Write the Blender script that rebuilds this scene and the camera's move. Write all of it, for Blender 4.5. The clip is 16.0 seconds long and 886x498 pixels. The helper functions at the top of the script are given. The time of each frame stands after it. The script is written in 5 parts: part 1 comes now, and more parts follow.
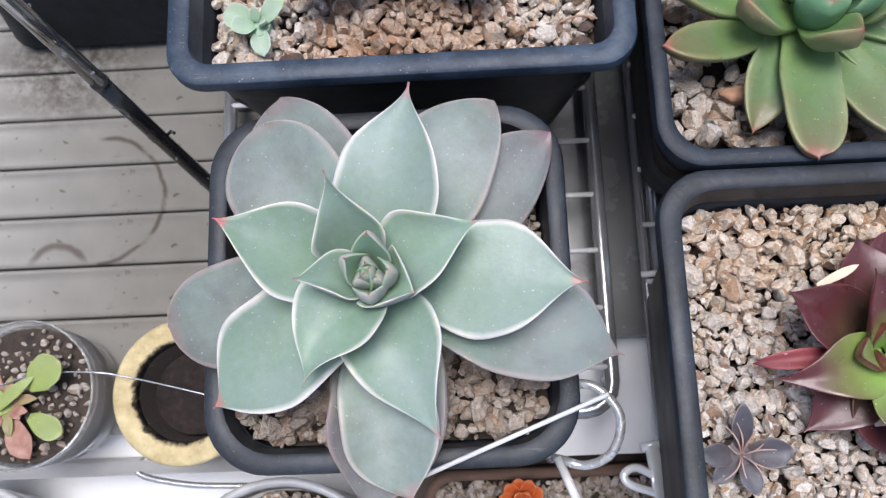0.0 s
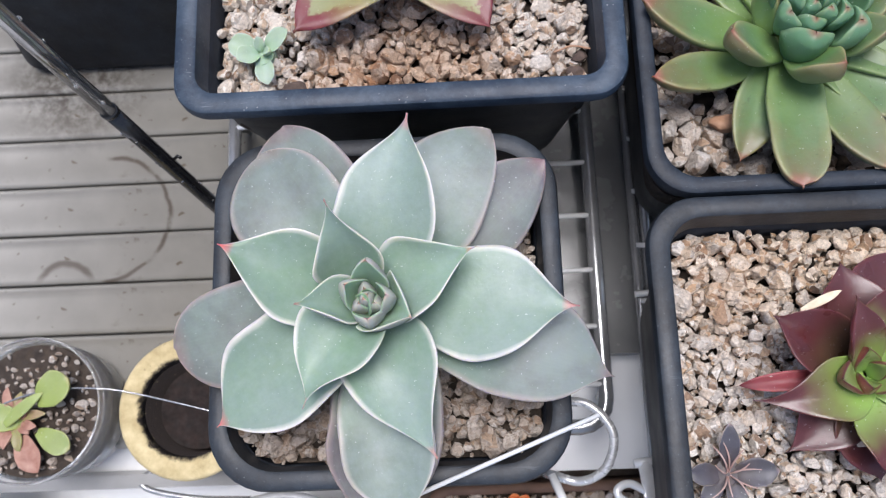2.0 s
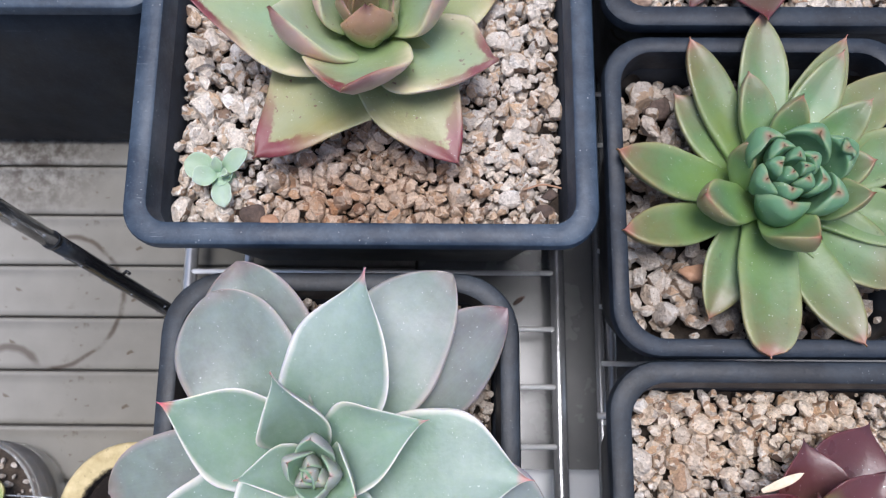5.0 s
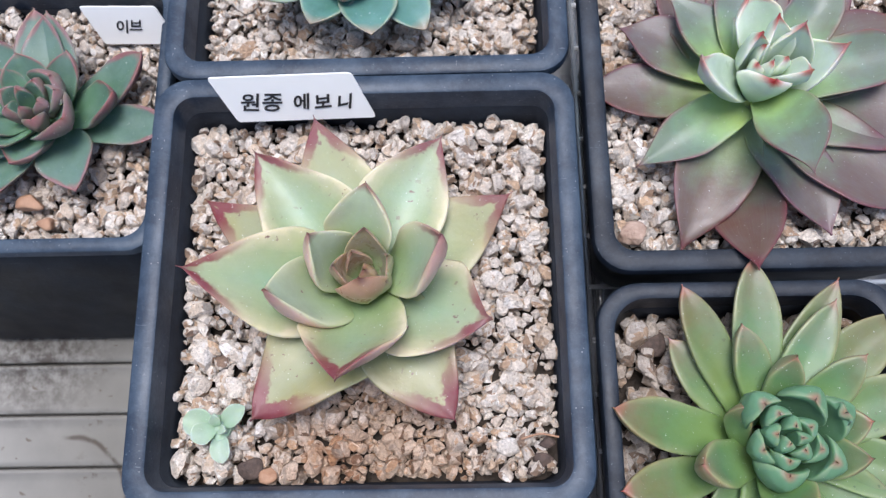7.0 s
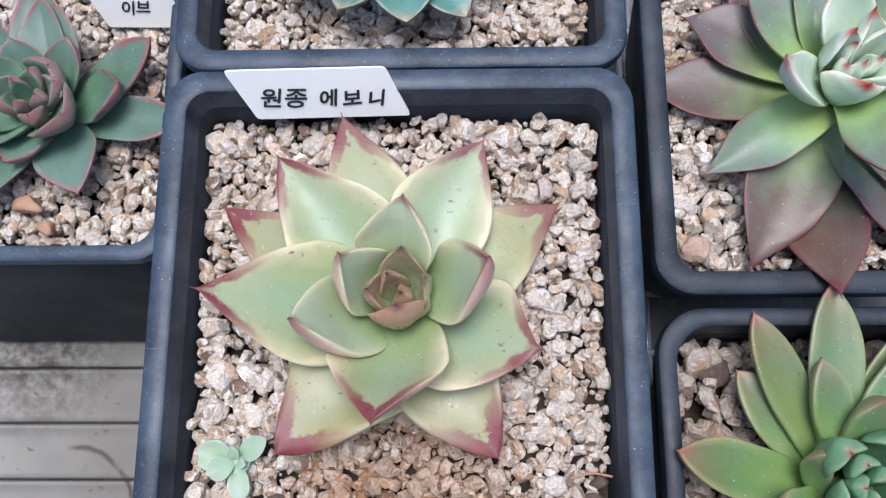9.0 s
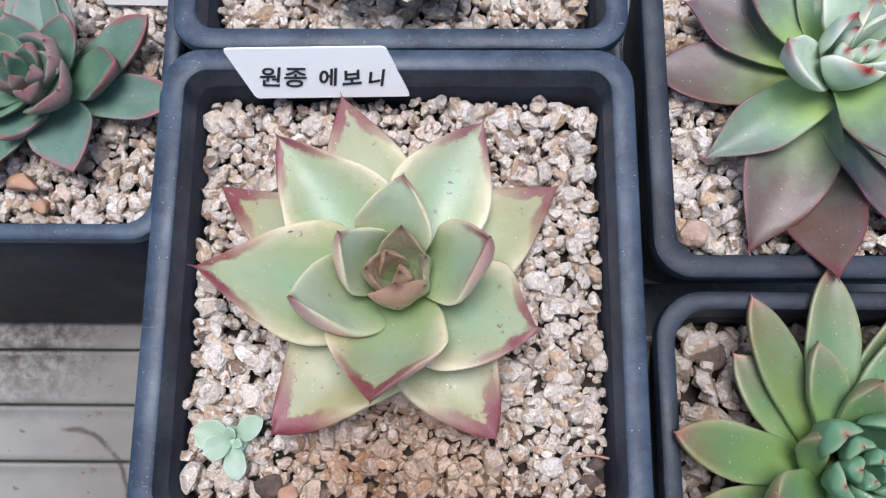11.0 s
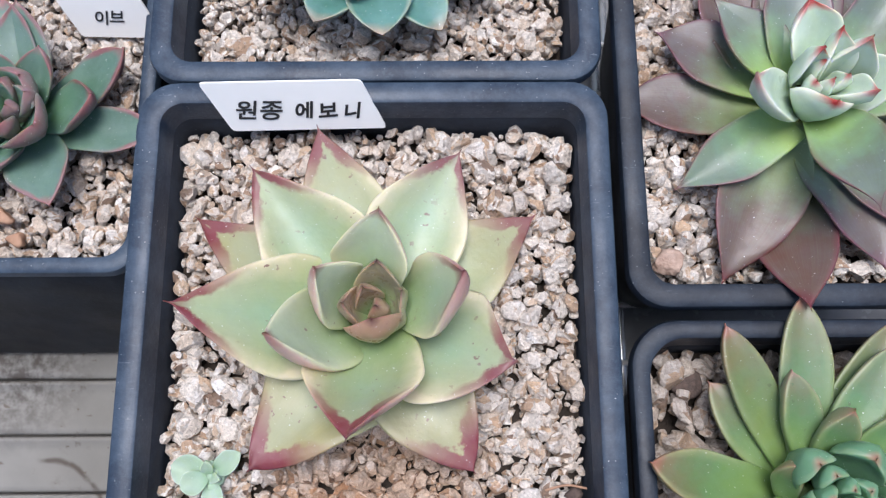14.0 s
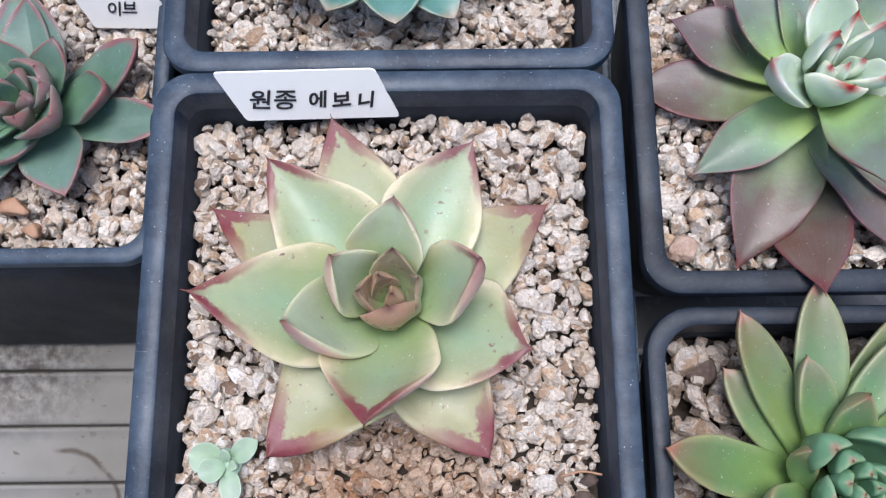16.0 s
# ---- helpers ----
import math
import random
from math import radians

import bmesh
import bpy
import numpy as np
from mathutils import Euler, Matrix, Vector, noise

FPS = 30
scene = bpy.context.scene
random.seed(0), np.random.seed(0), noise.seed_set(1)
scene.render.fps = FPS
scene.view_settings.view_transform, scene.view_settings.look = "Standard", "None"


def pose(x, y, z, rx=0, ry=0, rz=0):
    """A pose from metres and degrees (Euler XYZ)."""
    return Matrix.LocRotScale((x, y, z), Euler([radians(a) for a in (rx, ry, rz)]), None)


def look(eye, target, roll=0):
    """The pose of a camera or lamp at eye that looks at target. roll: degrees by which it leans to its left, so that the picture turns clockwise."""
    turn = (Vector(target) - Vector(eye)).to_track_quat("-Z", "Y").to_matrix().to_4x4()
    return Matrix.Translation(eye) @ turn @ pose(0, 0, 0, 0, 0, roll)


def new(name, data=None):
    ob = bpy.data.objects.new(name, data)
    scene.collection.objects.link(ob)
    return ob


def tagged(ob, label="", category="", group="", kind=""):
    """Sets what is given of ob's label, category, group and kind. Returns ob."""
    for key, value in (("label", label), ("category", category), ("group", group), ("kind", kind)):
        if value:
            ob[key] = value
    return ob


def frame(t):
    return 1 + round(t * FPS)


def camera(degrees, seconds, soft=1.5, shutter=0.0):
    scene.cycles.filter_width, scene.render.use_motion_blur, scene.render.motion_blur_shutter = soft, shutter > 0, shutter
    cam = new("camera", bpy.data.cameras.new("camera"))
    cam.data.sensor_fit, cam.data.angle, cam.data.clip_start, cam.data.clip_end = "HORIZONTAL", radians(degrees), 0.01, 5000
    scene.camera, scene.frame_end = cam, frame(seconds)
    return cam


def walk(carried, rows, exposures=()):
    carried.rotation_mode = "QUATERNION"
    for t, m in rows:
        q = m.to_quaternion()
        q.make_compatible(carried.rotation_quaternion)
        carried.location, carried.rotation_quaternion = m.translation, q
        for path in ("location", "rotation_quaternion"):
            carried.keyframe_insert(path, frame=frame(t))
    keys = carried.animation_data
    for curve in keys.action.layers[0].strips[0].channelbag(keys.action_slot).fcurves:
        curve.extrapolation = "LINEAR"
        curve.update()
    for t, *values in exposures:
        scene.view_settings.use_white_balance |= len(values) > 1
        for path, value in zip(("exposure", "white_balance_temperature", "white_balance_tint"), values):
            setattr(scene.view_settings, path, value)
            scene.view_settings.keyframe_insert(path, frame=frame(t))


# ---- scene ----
cam = camera(58.0, 16.0, soft=1.25)
cam.data.dof.use_dof, cam.data.dof.focus_distance, cam.data.dof.aperture_fstop = True, 0.195, 26.0
PATH = [
    (0, (0.01495, -0.14486, 0.29014), (-0.0480, 0.2780, -1.6636), -10.87),
    (0.5, (0.01630, -0.14272, 0.29582), (-0.0511, 0.2979, -1.6539), -11.25),
    (1, (0.01713, -0.14157, 0.29808), (-0.0442, 0.3204, -1.6469), -10.18),
    (1.5, (0.01883, -0.14010, 0.29866), (-0.0397, 0.3210, -1.6466), -9.79),
    (2, (0.01676, -0.14217, 0.29751), (-0.0519, 0.2981, -1.6522), -11.11),
    (2.5, (0.01701, -0.14224, 0.29879), (-0.0553, 0.2948, -1.6515), -11.13),
    (3, (0.01670, -0.14133, 0.29682), (-0.0558, 0.2863, -1.6556), -11.21),
    (3.2, (0.01676, -0.14070, 0.29442), (-0.0486, 0.2863, -1.6584), -10.11),
    (5.3, (0.02212, -0.09334, 0.29787), (0.0125, 0.3360, -1.6555), -0.86),
    (5.5, (0.02221, -0.08690, 0.29707), (0.0105, 0.3495, -1.6547), -1.11),
    (6, (0.02616, -0.07219, 0.29928), (0.0076, 0.3595, -1.6535), -2.72),
    (6.5, (0.02796, -0.05844, 0.30507), (0.0042, 0.4225, -1.6361), -3.23),
    (7, (0.02596, -0.04951, 0.31190), (-0.0097, 0.4822, -1.6158), -4.75),
    (7.5, (0.02441, -0.04853, 0.30011), (-0.0227, 0.4452, -1.6374), -6.39),
    (8, (0.01752, -0.03962, 0.28413), (-0.0325, 0.4210, -1.6615), -6.58),
    (8.5, (0.01600, -0.03508, 0.28228), (-0.0306, 0.4131, -1.6663), -5.93),
    (8.7, (0.01621, -0.03103, 0.29297), (-0.0305, 0.4166, -1.6557), -6.16),
    (10.8, (0.01326, -0.03252, 0.29584), (-0.0097, 0.3880, -1.6593), -2.68),
    (11, (0.01368, -0.03360, 0.29306), (-0.0060, 0.3931, -1.6608), -2.34),
    (11.5, (0.01278, -0.03319, 0.29633), (-0.0002, 0.4124, -1.6534), -1.38),
    (12, (0.01197, -0.03373, 0.29640), (0.0009, 0.4229, -1.6507), -1.05),
    (12.5, (0.01630, -0.02899, 0.29741), (0.0174, 0.4424, -1.6463), 0.15),
    (13, (0.01472, -0.03035, 0.29610), (0.0176, 0.4363, -1.6487), 0.35),
    (13.5, (0.01651, -0.02819, 0.29475), (0.0244, 0.4321, -1.6515), 0.73),
    (14, (0.01643, -0.02911, 0.29499), (0.0277, 0.4272, -1.6522), 1.10),
    (14.5, (0.01554, -0.03115, 0.29420), (0.0284, 0.4114, -1.6562), 1.32),
    (15, (0.01536, -0.03309, 0.29470), (0.0270, 0.4060, -1.6565), 1.22),
    (15.5, (0.01518, -0.03198, 0.29575), (0.0200, 0.4132, -1.6541), 0.18),
    (16, (0.01409, -0.03047, 0.29520), (0.0126, 0.4095, -1.6558), -0.78),
]
walk(cam, [(t, look(eye, target, roll)) for t, eye, target, roll in PATH], [(0.0, 0.53, 6150, 13), (3.0, 0.53, 6150, 13), (7.0, 0.60, 5950, 13), (16.0, 0.60, 5950, 13)])

# ---------------------------------------------------------------- light
world = bpy.data.worlds.new("sky")
world.use_nodes = True
scene.world = world
wn = world.node_tree.nodes
sky = wn.new("ShaderNodeTexSky")
sky.sky_type, sky.sun_disc = "NISHITA", False
sky.sun_elevation, sky.sun_rotation = radians(83.5), radians(-7)
sky.air_density, sky.dust_density = 1.0, 3.0
world.node_tree.links.new(sky.outputs[0], wn["Background"].inputs[0])
wn["Background"].inputs[1].default_value = 0.112
sun = new("sun", bpy.data.lights.new("sun", "SUN"))
sun.data.energy, sun.data.angle, sun.data.color = 2.42, radians(30), (1.0, 0.965, 0.93)
sun.matrix_world = look((-0.03, 0.26, 2.3), (0, 0, 0))


# ---------------------------------------------------------------- helpers
def part(name, me, material, parent=None, label=""):
    """Links a bmesh or a mesh as one object, under a thing or a part if one is given."""
    if isinstance(me, bmesh.types.BMesh):
        bm, me = me, bpy.data.meshes.new(name)
        bm.to_mesh(me)
        bm.free()
    if material and not me.materials:
        me.materials.append(material)
    ob = new(name, me)
    if parent:
        ob.parent = parent
    if label:
        tagged(ob, label)
    return ob


def thing(name, at, label, category, group="", kind=""):
    """An Empty at a thing's base."""
    ob = new(name)
    ob.empty_display_size = 0.01
    ob.location = at
    return tagged(ob, label, category, group, kind)


def quick_mesh(name, verts, faces, smooth=True):
    """A mesh from arrays; faces are all of one size."""
    me = bpy.data.meshes.new(name)
    verts, faces = np.asarray(verts, np.float32), np.asarray(faces, np.int32)
    k = faces.shape[1]
    me.vertices.add(len(verts))
    me.vertices.foreach_set("co", verts.ravel())
    me.loops.add(faces.size)
    me.loops.foreach_set("vertex_index", faces.ravel())
    me.polygons.add(len(faces))
    me.polygons.foreach_set("loop_start", np.arange(0, faces.size, k, dtype=np.int32))
    me.polygons.foreach_set("use_smooth", np.full(len(faces), smooth))
    me.update(calc_edges=True)
    me.validate()
    return me


def rounded_square(half_x, half_y, r, n=8):
    """Outline of a square with round corners, counterclockwise."""
    r = min(r, half_x - 1e-4, half_y - 1e-4)
    pts = []
    for cx, cy, a0 in ((1, 1, 0), (-1, 1, 90), (-1, -1, 180), (1, -1, 270)):
        for i in range(n + 1):
            a = radians(a0 + 90 * i / n)
            pts.append((cx * (half_x - r) + r * math.cos(a), cy * (half_y - r) + r * math.sin(a)))
    return pts


def loft(loops, close=False, cap_first=False, cap_last=False, smooth=True):
    """Skins loops of points; close joins the last to the first."""
    bm = bmesh.new()
    rings = [[bm.verts.new(p) for p in lp] for lp in loops]
    pairs = list(zip(rings, rings[1:])) + ([(rings[-1], rings[0])] if close else [])
    for a, b in pairs:
        for i in range(len(a)):
            j = (i + 1) % len(a)
            f = bm.faces.new((a[i], a[j], b[j], b[i]))
            f.smooth = smooth
    if cap_first:
        bm.faces.new(list(reversed(rings[0])))
    if cap_last:
        bm.faces.new(rings[-1])
    bmesh.ops.recalc_face_normals(bm, faces=bm.faces)
    return bm


def tube(points, radius, n=10, closed=False):
    """A round wire along points."""
    pts = [Vector(p) for p in points]
    loops = []
    ref = Vector((0, 0, 1))
    for i, p in enumerate(pts):
        a = pts[i - 1] if (i or closed) else p
        b = pts[(i + 1) % len(pts)] if (i + 1 < len(pts) or closed) else p
        t = (b - a).normalized()
        s = t.cross(ref)
        if s.length < 0.1:
            s = t.cross(Vector((0, 1, 0)))
        s.normalize()
        q = s.cross(t)
        loops.append([p + radius * (math.cos(2 * math.pi * k / n) * s + math.sin(2 * math.pi * k / n) * q) for k in range(n)])
    return loft(loops, close=closed, cap_first=not closed, cap_last=not closed)


def smooth_line(points, steps=8):
    """A soft curve through points (Catmull-Rom)."""
    p = [Vector(q) for q in points]
    p = [2 * p[0] - p[1]] + p + [2 * p[-1] - p[-2]]
    out = []
    for i in range(1, len(p) - 2):
        for k in range(steps):
            t = k / steps
            out.append(0.5 * (2 * p[i] + (p[i + 1] - p[i - 1]) * t + (2 * p[i - 1] - 5 * p[i] + 4 * p[i + 1] - p[i + 2]) * t * t
                              + (3 * p[i] - p[i - 1] - 3 * p[i + 1] + p[i + 2]) * t ** 3))
    out.append(p[-2])
    return out


def box_bm(x0, x1, y0, y1, z0, z1, bevel=0.0):
    bm = bmesh.new()
    bmesh.ops.create_cube(bm, size=1, matrix=Matrix.Translation(((x0 + x1) / 2, (y0 + y1) / 2, (z0 + z1) / 2)) @ Matrix.Diagonal((x1 - x0, y1 - y0, z1 - z0, 1)))
    if bevel:
        bmesh.ops.bevel(bm, geom=bm.edges[:], offset=bevel, segments=2, affect="EDGES")
    return bm


# ---------------------------------------------------------------- materials
class Nodes:
    """Short hand for a node material."""

    def __init__(self, name):
        self.mat = bpy.data.materials.new(name)
        self.mat.use_nodes = True
        self.tree = self.mat.node_tree
        self.bsdf = self.tree.nodes["Principled BSDF"]

    def add(self, kind, **inputs):
        n = self.tree.nodes.new(kind)
        for k, v in inputs.items():
            self.put(n.inputs[k.replace("_", " ")], v)
        return n

    def put(self, socket, v):
        if isinstance(v, bpy.types.NodeSocket):
            self.tree.links.new(v, socket)
        elif isinstance(v, tuple) and len(v) == 3 and socket.type == "RGBA":
            socket.default_value = (*v, 1)
        else:
            socket.default_value = v

    def set(self, **inputs):
        for k, v in inputs.items():
            self.put(self.bsdf.inputs[k.replace("_", " ")], v)

    def attribute(self, name):
        n = self.add("ShaderNodeAttribute")
        n.attribute_name = name
        return n.outputs["Fac"]

    def place(self):
        return self.add("ShaderNodeTexCoord").outputs["Object"]

    def noise(self, scale, detail=4.0, rough=0.55, vector=None):
        n = self.add("ShaderNodeTexNoise", Scale=scale, Detail=detail, Roughness=rough)
        self.put(n.inputs["Vector"], vector or self.place())
        return n.outputs["Fac"]

    def ramp(self, fac, *stops):
        n = self.add("ShaderNodeValToRGB", Fac=fac)
        e = n.color_ramp.elements
        while len(e) < len(stops):
            e.new(0.5)
        for el, (pos, col) in zip(e, stops):
            el.position = pos
            el.color = (col, col, col, 1) if isinstance(col, (int, float)) else (*col, 1)
        return n.outputs["Color"]

    def math(self, op, a, b=0.0, clamp=False):
        n = self.add("ShaderNodeMath")
        n.operation, n.use_clamp = op, clamp
        self.put(n.inputs[0], a)
        self.put(n.inputs[1], b)
        return n.outputs[0]

    def mix(self, fac, a, b, how="MIX"):
        n = self.add("ShaderNodeMix")
        n.data_type, n.blend_type = "RGBA", how
        self.put(n.inputs[0], fac)
        self.put(n.inputs[6], a)
        self.put(n.inputs[7], b)
        return n.outputs[2]

    def bump(self, height, strength=0.3, distance=0.001):
        n = self.add("ShaderNodeBump", Height=height, Strength=strength, Distance=distance)
        self.put(self.bsdf.inputs["Normal"], n.outputs[0])


def plastic_pot(name, tint=(0.011, 0.022, 0.040), rough=0.47, dusty=1.0):
    """Black nursery plastic, dusty and scuffed, tinted bluish for the sky it reflects."""
    m = Nodes(name)
    cloud = m.noise(60, 5)
    base = m.mix(cloud, tuple(0.75 * c for c in tint), tuple(1.5 * c for c in tint))
    speck = m.add("ShaderNodeTexVoronoi", Scale=620.0)
    m.put(speck.inputs["Vector"], m.place())
    few = m.math("MULTIPLY", m.ramp(m.math('ADD', speck.outputs["Distance"], m.math('MULTIPLY', m.noise(1500, 3, 0.7), 0.25)), (0.0, 1.0), (0.17, 1.0), (0.23, 0.0)), m.ramp(m.noise(90, 2), (0.42, 0.0), (0.60, 1.0)))
    # dust whose pale blue also carries the sky's reflection on the rims
    dust_sheen = m.ramp(m.noise(55, 8, 0.75), (0.42, 0.0), (0.66, 0.55 * dusty))
    base = m.mix(dust_sheen, base, (0.080, 0.112, 0.150))
    fine = m.ramp(m.noise(700, 6, 0.8), (0.52, 0.0), (0.70, 0.34 * dusty))
    base = m.mix(fine, base, (0.075, 0.10, 0.13))
    long = m.add("ShaderNodeMapping", Vector=m.place())
    long.inputs["Scale"].default_value = (1.0, 9.0, 9.0)
    scuff = m.math("MULTIPLY", m.ramp(m.noise(130, 3, 0.6, long.outputs[0]), (0.66, 0.0), (0.72, 0.45 * dusty)), m.ramp(m.noise(30, 2), (0.5, 0.0), (0.6, 1.0)))
    base = m.mix(scuff, base, (0.26, 0.29, 0.32))
    base = m.mix(m.math("MULTIPLY", few, 0.8 * dusty), base, (0.42, 0.43, 0.43))
    m.set(Base_Color=base, Roughness=m.ramp(m.noise(45, 4), (0.3, rough - 0.06), (0.75, rough + 0.16)))
    m.bsdf.inputs["Specular IOR Level"].default_value = 0.42
    m.bump(m.math("ADD", m.noise(900, 3), m.math("MULTIPLY", m.noise(120, 3), 2.0)), 0.22, 0.0004)
    return m.mat


def gravel_stone(name, warm=0.0, dark=0.0, patches=()):
    """Pumice and granite grit: every stone has its own tone."""
    m = Nodes(name)
    isle = m.add("ShaderNodeNewGeometry").outputs["Random Per Island"]
    tone = m.ramp(isle, (0.0, (0.16, 0.10, 0.07)), (0.07, (0.44, 0.29, 0.19)), (0.16, (0.64, 0.45, 0.29)), (0.27, (0.66, 0.55, 0.44)), (0.44, (0.76, 0.68, 0.59)),
                  (0.66, (0.86, 0.78, 0.68)), (0.80, (0.52, 0.475, 0.425)), (0.9, (0.82, 0.75, 0.67)), (1.0, (0.95, 0.91, 0.85)))
    grain = m.noise(1000, 5, 0.7)
    tone = m.mix(1.0, tone, m.ramp(grain, (0.34, 0.74), (0.48, 0.97), (0.62, 1.25)), "MULTIPLY")
    pits = m.ramp(m.noise(1400, 4, 0.7), (0.35, 0.65), (0.41, 0.0))
    tone = m.mix(pits, tone, (0.15, 0.11, 0.085))
    tone = m.mix(m.ramp(m.noise(420, 5, 0.75), (0.56, 0.0), (0.62, 0.6)), tone, (0.95, 0.92, 0.87))
    rust = m.ramp(m.noise(260, 5, 0.6), (0.55, 0.0), (0.72, 0.45))
    tone = m.mix(rust, tone, (0.46, 0.29, 0.17))
    damp = m.ramp(m.noise(26, 3), (0.50 - 0.12 * warm, 0.0), (0.68, 0.55 * warm))
    tone = m.mix(damp, tone, (0.36, 0.25, 0.16))
    tone = m.mix(0.12, tone, (0.36, 0.31, 0.26))
    for x, y, r, tint, much in patches:
        off = m.add("ShaderNodeVectorMath")
        off.operation = "DISTANCE"
        m.put(off.inputs[0], m.place())
        off.inputs[1].default_value = (x, y, 0.0)
        reach = m.math("DIVIDE", off.outputs["Value"], r)
        reach = m.math("ADD", reach, m.math("MULTIPLY", m.math("SUBTRACT", m.noise(95, 4, 0.7), 0.5), 1.4))
        tone = m.mix(m.ramp(reach, (0.45, much), (1.0, 0.0)), tone, m.mix(1.0, tone, tint, "MULTIPLY"))
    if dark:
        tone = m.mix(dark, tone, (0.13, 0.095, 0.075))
    m.set(Base_Color=tone, Roughness=0.88)
    m.bump(m.math("ADD", grain, m.math("MULTIPLY", m.noise(500, 4), 1.4)), 1.0, 0.0008)
    return m.mat


def leaf_skin(name, young, body, old, base, margin, tip, edge=0.86, edge_soft=0.1, tip_at=0.9, bloom_sheen=0.25, bloom_sheen_tint=(0.62, 0.68, 0.70), rough=0.45, blotch=None, wash=None, wash_at=0.55, cream=None, old_tips=1.0, old_margin=1.0, reach=(0.1, 0.6), wedge=0.0, old_edge=None, coat=0.0, cream_reach=(0.05, 0.4), ragged=0.10, spec=0.32, under=None, patch=42, base_old=1.0, young_margin=1.0, core=None):
    """A succulent leaf: paler foot, body, coloured margin and tip, waxy film with painted sheen."""
    m = Nodes(name)
    edge_to, along, age = m.attribute("edge"), m.attribute("along"), m.attribute("age")
    wob = m.noise(170, 4)
    col = m.mix(m.ramp(age, (0.0, 0.0), (0.5, 1.0)), young, body)
    col = m.mix(m.ramp(age, (0.5, 0.0), (1.0, 1.0)), col, old)
    col = m.mix(m.ramp(m.noise(60, 5, 0.6), (0.36, 0.0), (0.68, 0.6)), col, tuple(0.68 * c for c in body))
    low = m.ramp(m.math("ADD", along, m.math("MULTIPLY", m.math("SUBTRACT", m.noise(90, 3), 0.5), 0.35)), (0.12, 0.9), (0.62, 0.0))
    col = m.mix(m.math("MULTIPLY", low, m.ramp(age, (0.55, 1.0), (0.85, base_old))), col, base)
    if core:
        mid = m.math("MULTIPLY", m.ramp(m.math("ADD", edge_to, m.math("MULTIPLY", m.math("SUBTRACT", wob, 0.5), 0.5)), (0.05, 0.85), (0.75, 0.0)), m.ramp(along, (0.25, 0.4), (0.5, 1.0), (0.9, 0.2)))
        col = m.mix(m.math("MULTIPLY", mid, m.ramp(age, (0.08, 0.25), (0.4, 1.0), (0.55, 1.0), (0.85, 0.25))), col, core)
    if wash:
        w = m.math("ADD", along, m.math("MULTIPLY", m.math("SUBTRACT", wob, 0.5), 0.5))
        col = m.mix(m.math("MULTIPLY", m.ramp(w, (wash_at, 0.0), (min(1.0, wash_at + 0.4), 0.9)), m.ramp(age, (0.2, 0.15), (0.6, 1.0))), col, wash)
    # fine streaks from foot to tip
    st = m.add("ShaderNodeCombineXYZ", X=m.math("MULTIPLY", m.attribute("across"), 26.0), Y=m.math("MULTIPLY", along, 2.0))
    streak = m.noise(1.0, 3, 0.5, st.outputs[0])
    col = m.mix(m.ramp(streak, (0.45, 0.0), (0.75, 0.045)), col, tuple(min(1, 1.5 * c) for c in body))
    e = m.math("ADD", edge_to, m.math("MULTIPLY", m.math("SUBTRACT", wob, 0.5), 0.09))
    if wedge:
        rise = m.math('MULTIPLY', m.math('MAXIMUM', m.math('SUBTRACT', along, 0.62), 0.0), m.math('MULTIPLY', m.math('ADD', age, 0.15), wedge))
        e = m.math('ADD', e, m.math('MULTIPLY', rise, m.ramp(m.noise(200, 4, 0.6), (0.34, 0.65), (0.64, 1.2))))
    # the margin colour is strongest towards the tip
    far = m.ramp(along, (reach[0], 0.0), (reach[1], 1.0))
    if cream:
        col = m.mix(m.math("MULTIPLY", m.ramp(m.math("ADD", edge_to, m.math("MULTIPLY", m.math("SUBTRACT", m.noise(110, 4, 0.6), 0.5), 0.5)), (edge - 0.40, 0.0), (edge - 0.12, 0.40), (edge - 0.01, 0.85)), m.math('MULTIPLY', m.ramp(along, (cream_reach[0], 0.0), (cream_reach[1], 1.0)), m.ramp(age, (0.05, 0.35), (0.42, 1.0), (0.7, 1.0), (0.95, 0.35)))), col, cream)
    if wedge:
        far = m.math("MULTIPLY", far, m.ramp(age, (0.05, 0.25), (0.45, 1.0)))
    far = m.math("MULTIPLY", far, m.ramp(m.noise(48, 3, 0.6), (0.36, 0.75), (0.54, 1.0)))
    far = m.math("MULTIPLY", far, m.ramp(age, (0.08, young_margin), (0.25, 1.0), (0.6, 1.0), (0.85, old_margin)))
    col = m.mix(m.math("MULTIPLY", m.ramp(e, (edge - edge_soft, 0.0), (min(0.999, edge + 0.04), 1.0)), far), col, m.mix(m.ramp(age, (0.6, 0.0), (0.9, 1.0)), margin, old_edge or margin))
    t = m.math("ADD", along, m.math("MULTIPLY", m.math("SUBTRACT", wob, 0.5), ragged))
    col = m.mix(m.math("MULTIPLY", m.ramp(t, (tip_at - 0.06, 0.0), (min(0.999, tip_at + 0.05), 1.0)), m.ramp(age, (0.6, 1.0), (0.85, old_tips))), col, tip)
    if blotch:
        b = m.ramp(m.noise(560, 2), (0.655, 0.0), (0.70, 0.85))
        col = m.mix(m.math("MULTIPLY", b, m.ramp(m.noise(70, 2), (0.5, 0.0), (0.62, 1.0))), col, blotch)
    if under:
        low = m.math("MULTIPLY", m.attribute("under"), m.ramp(m.noise(130, 4, 0.6), (0.35, 0.6), (0.6, 0.95)))
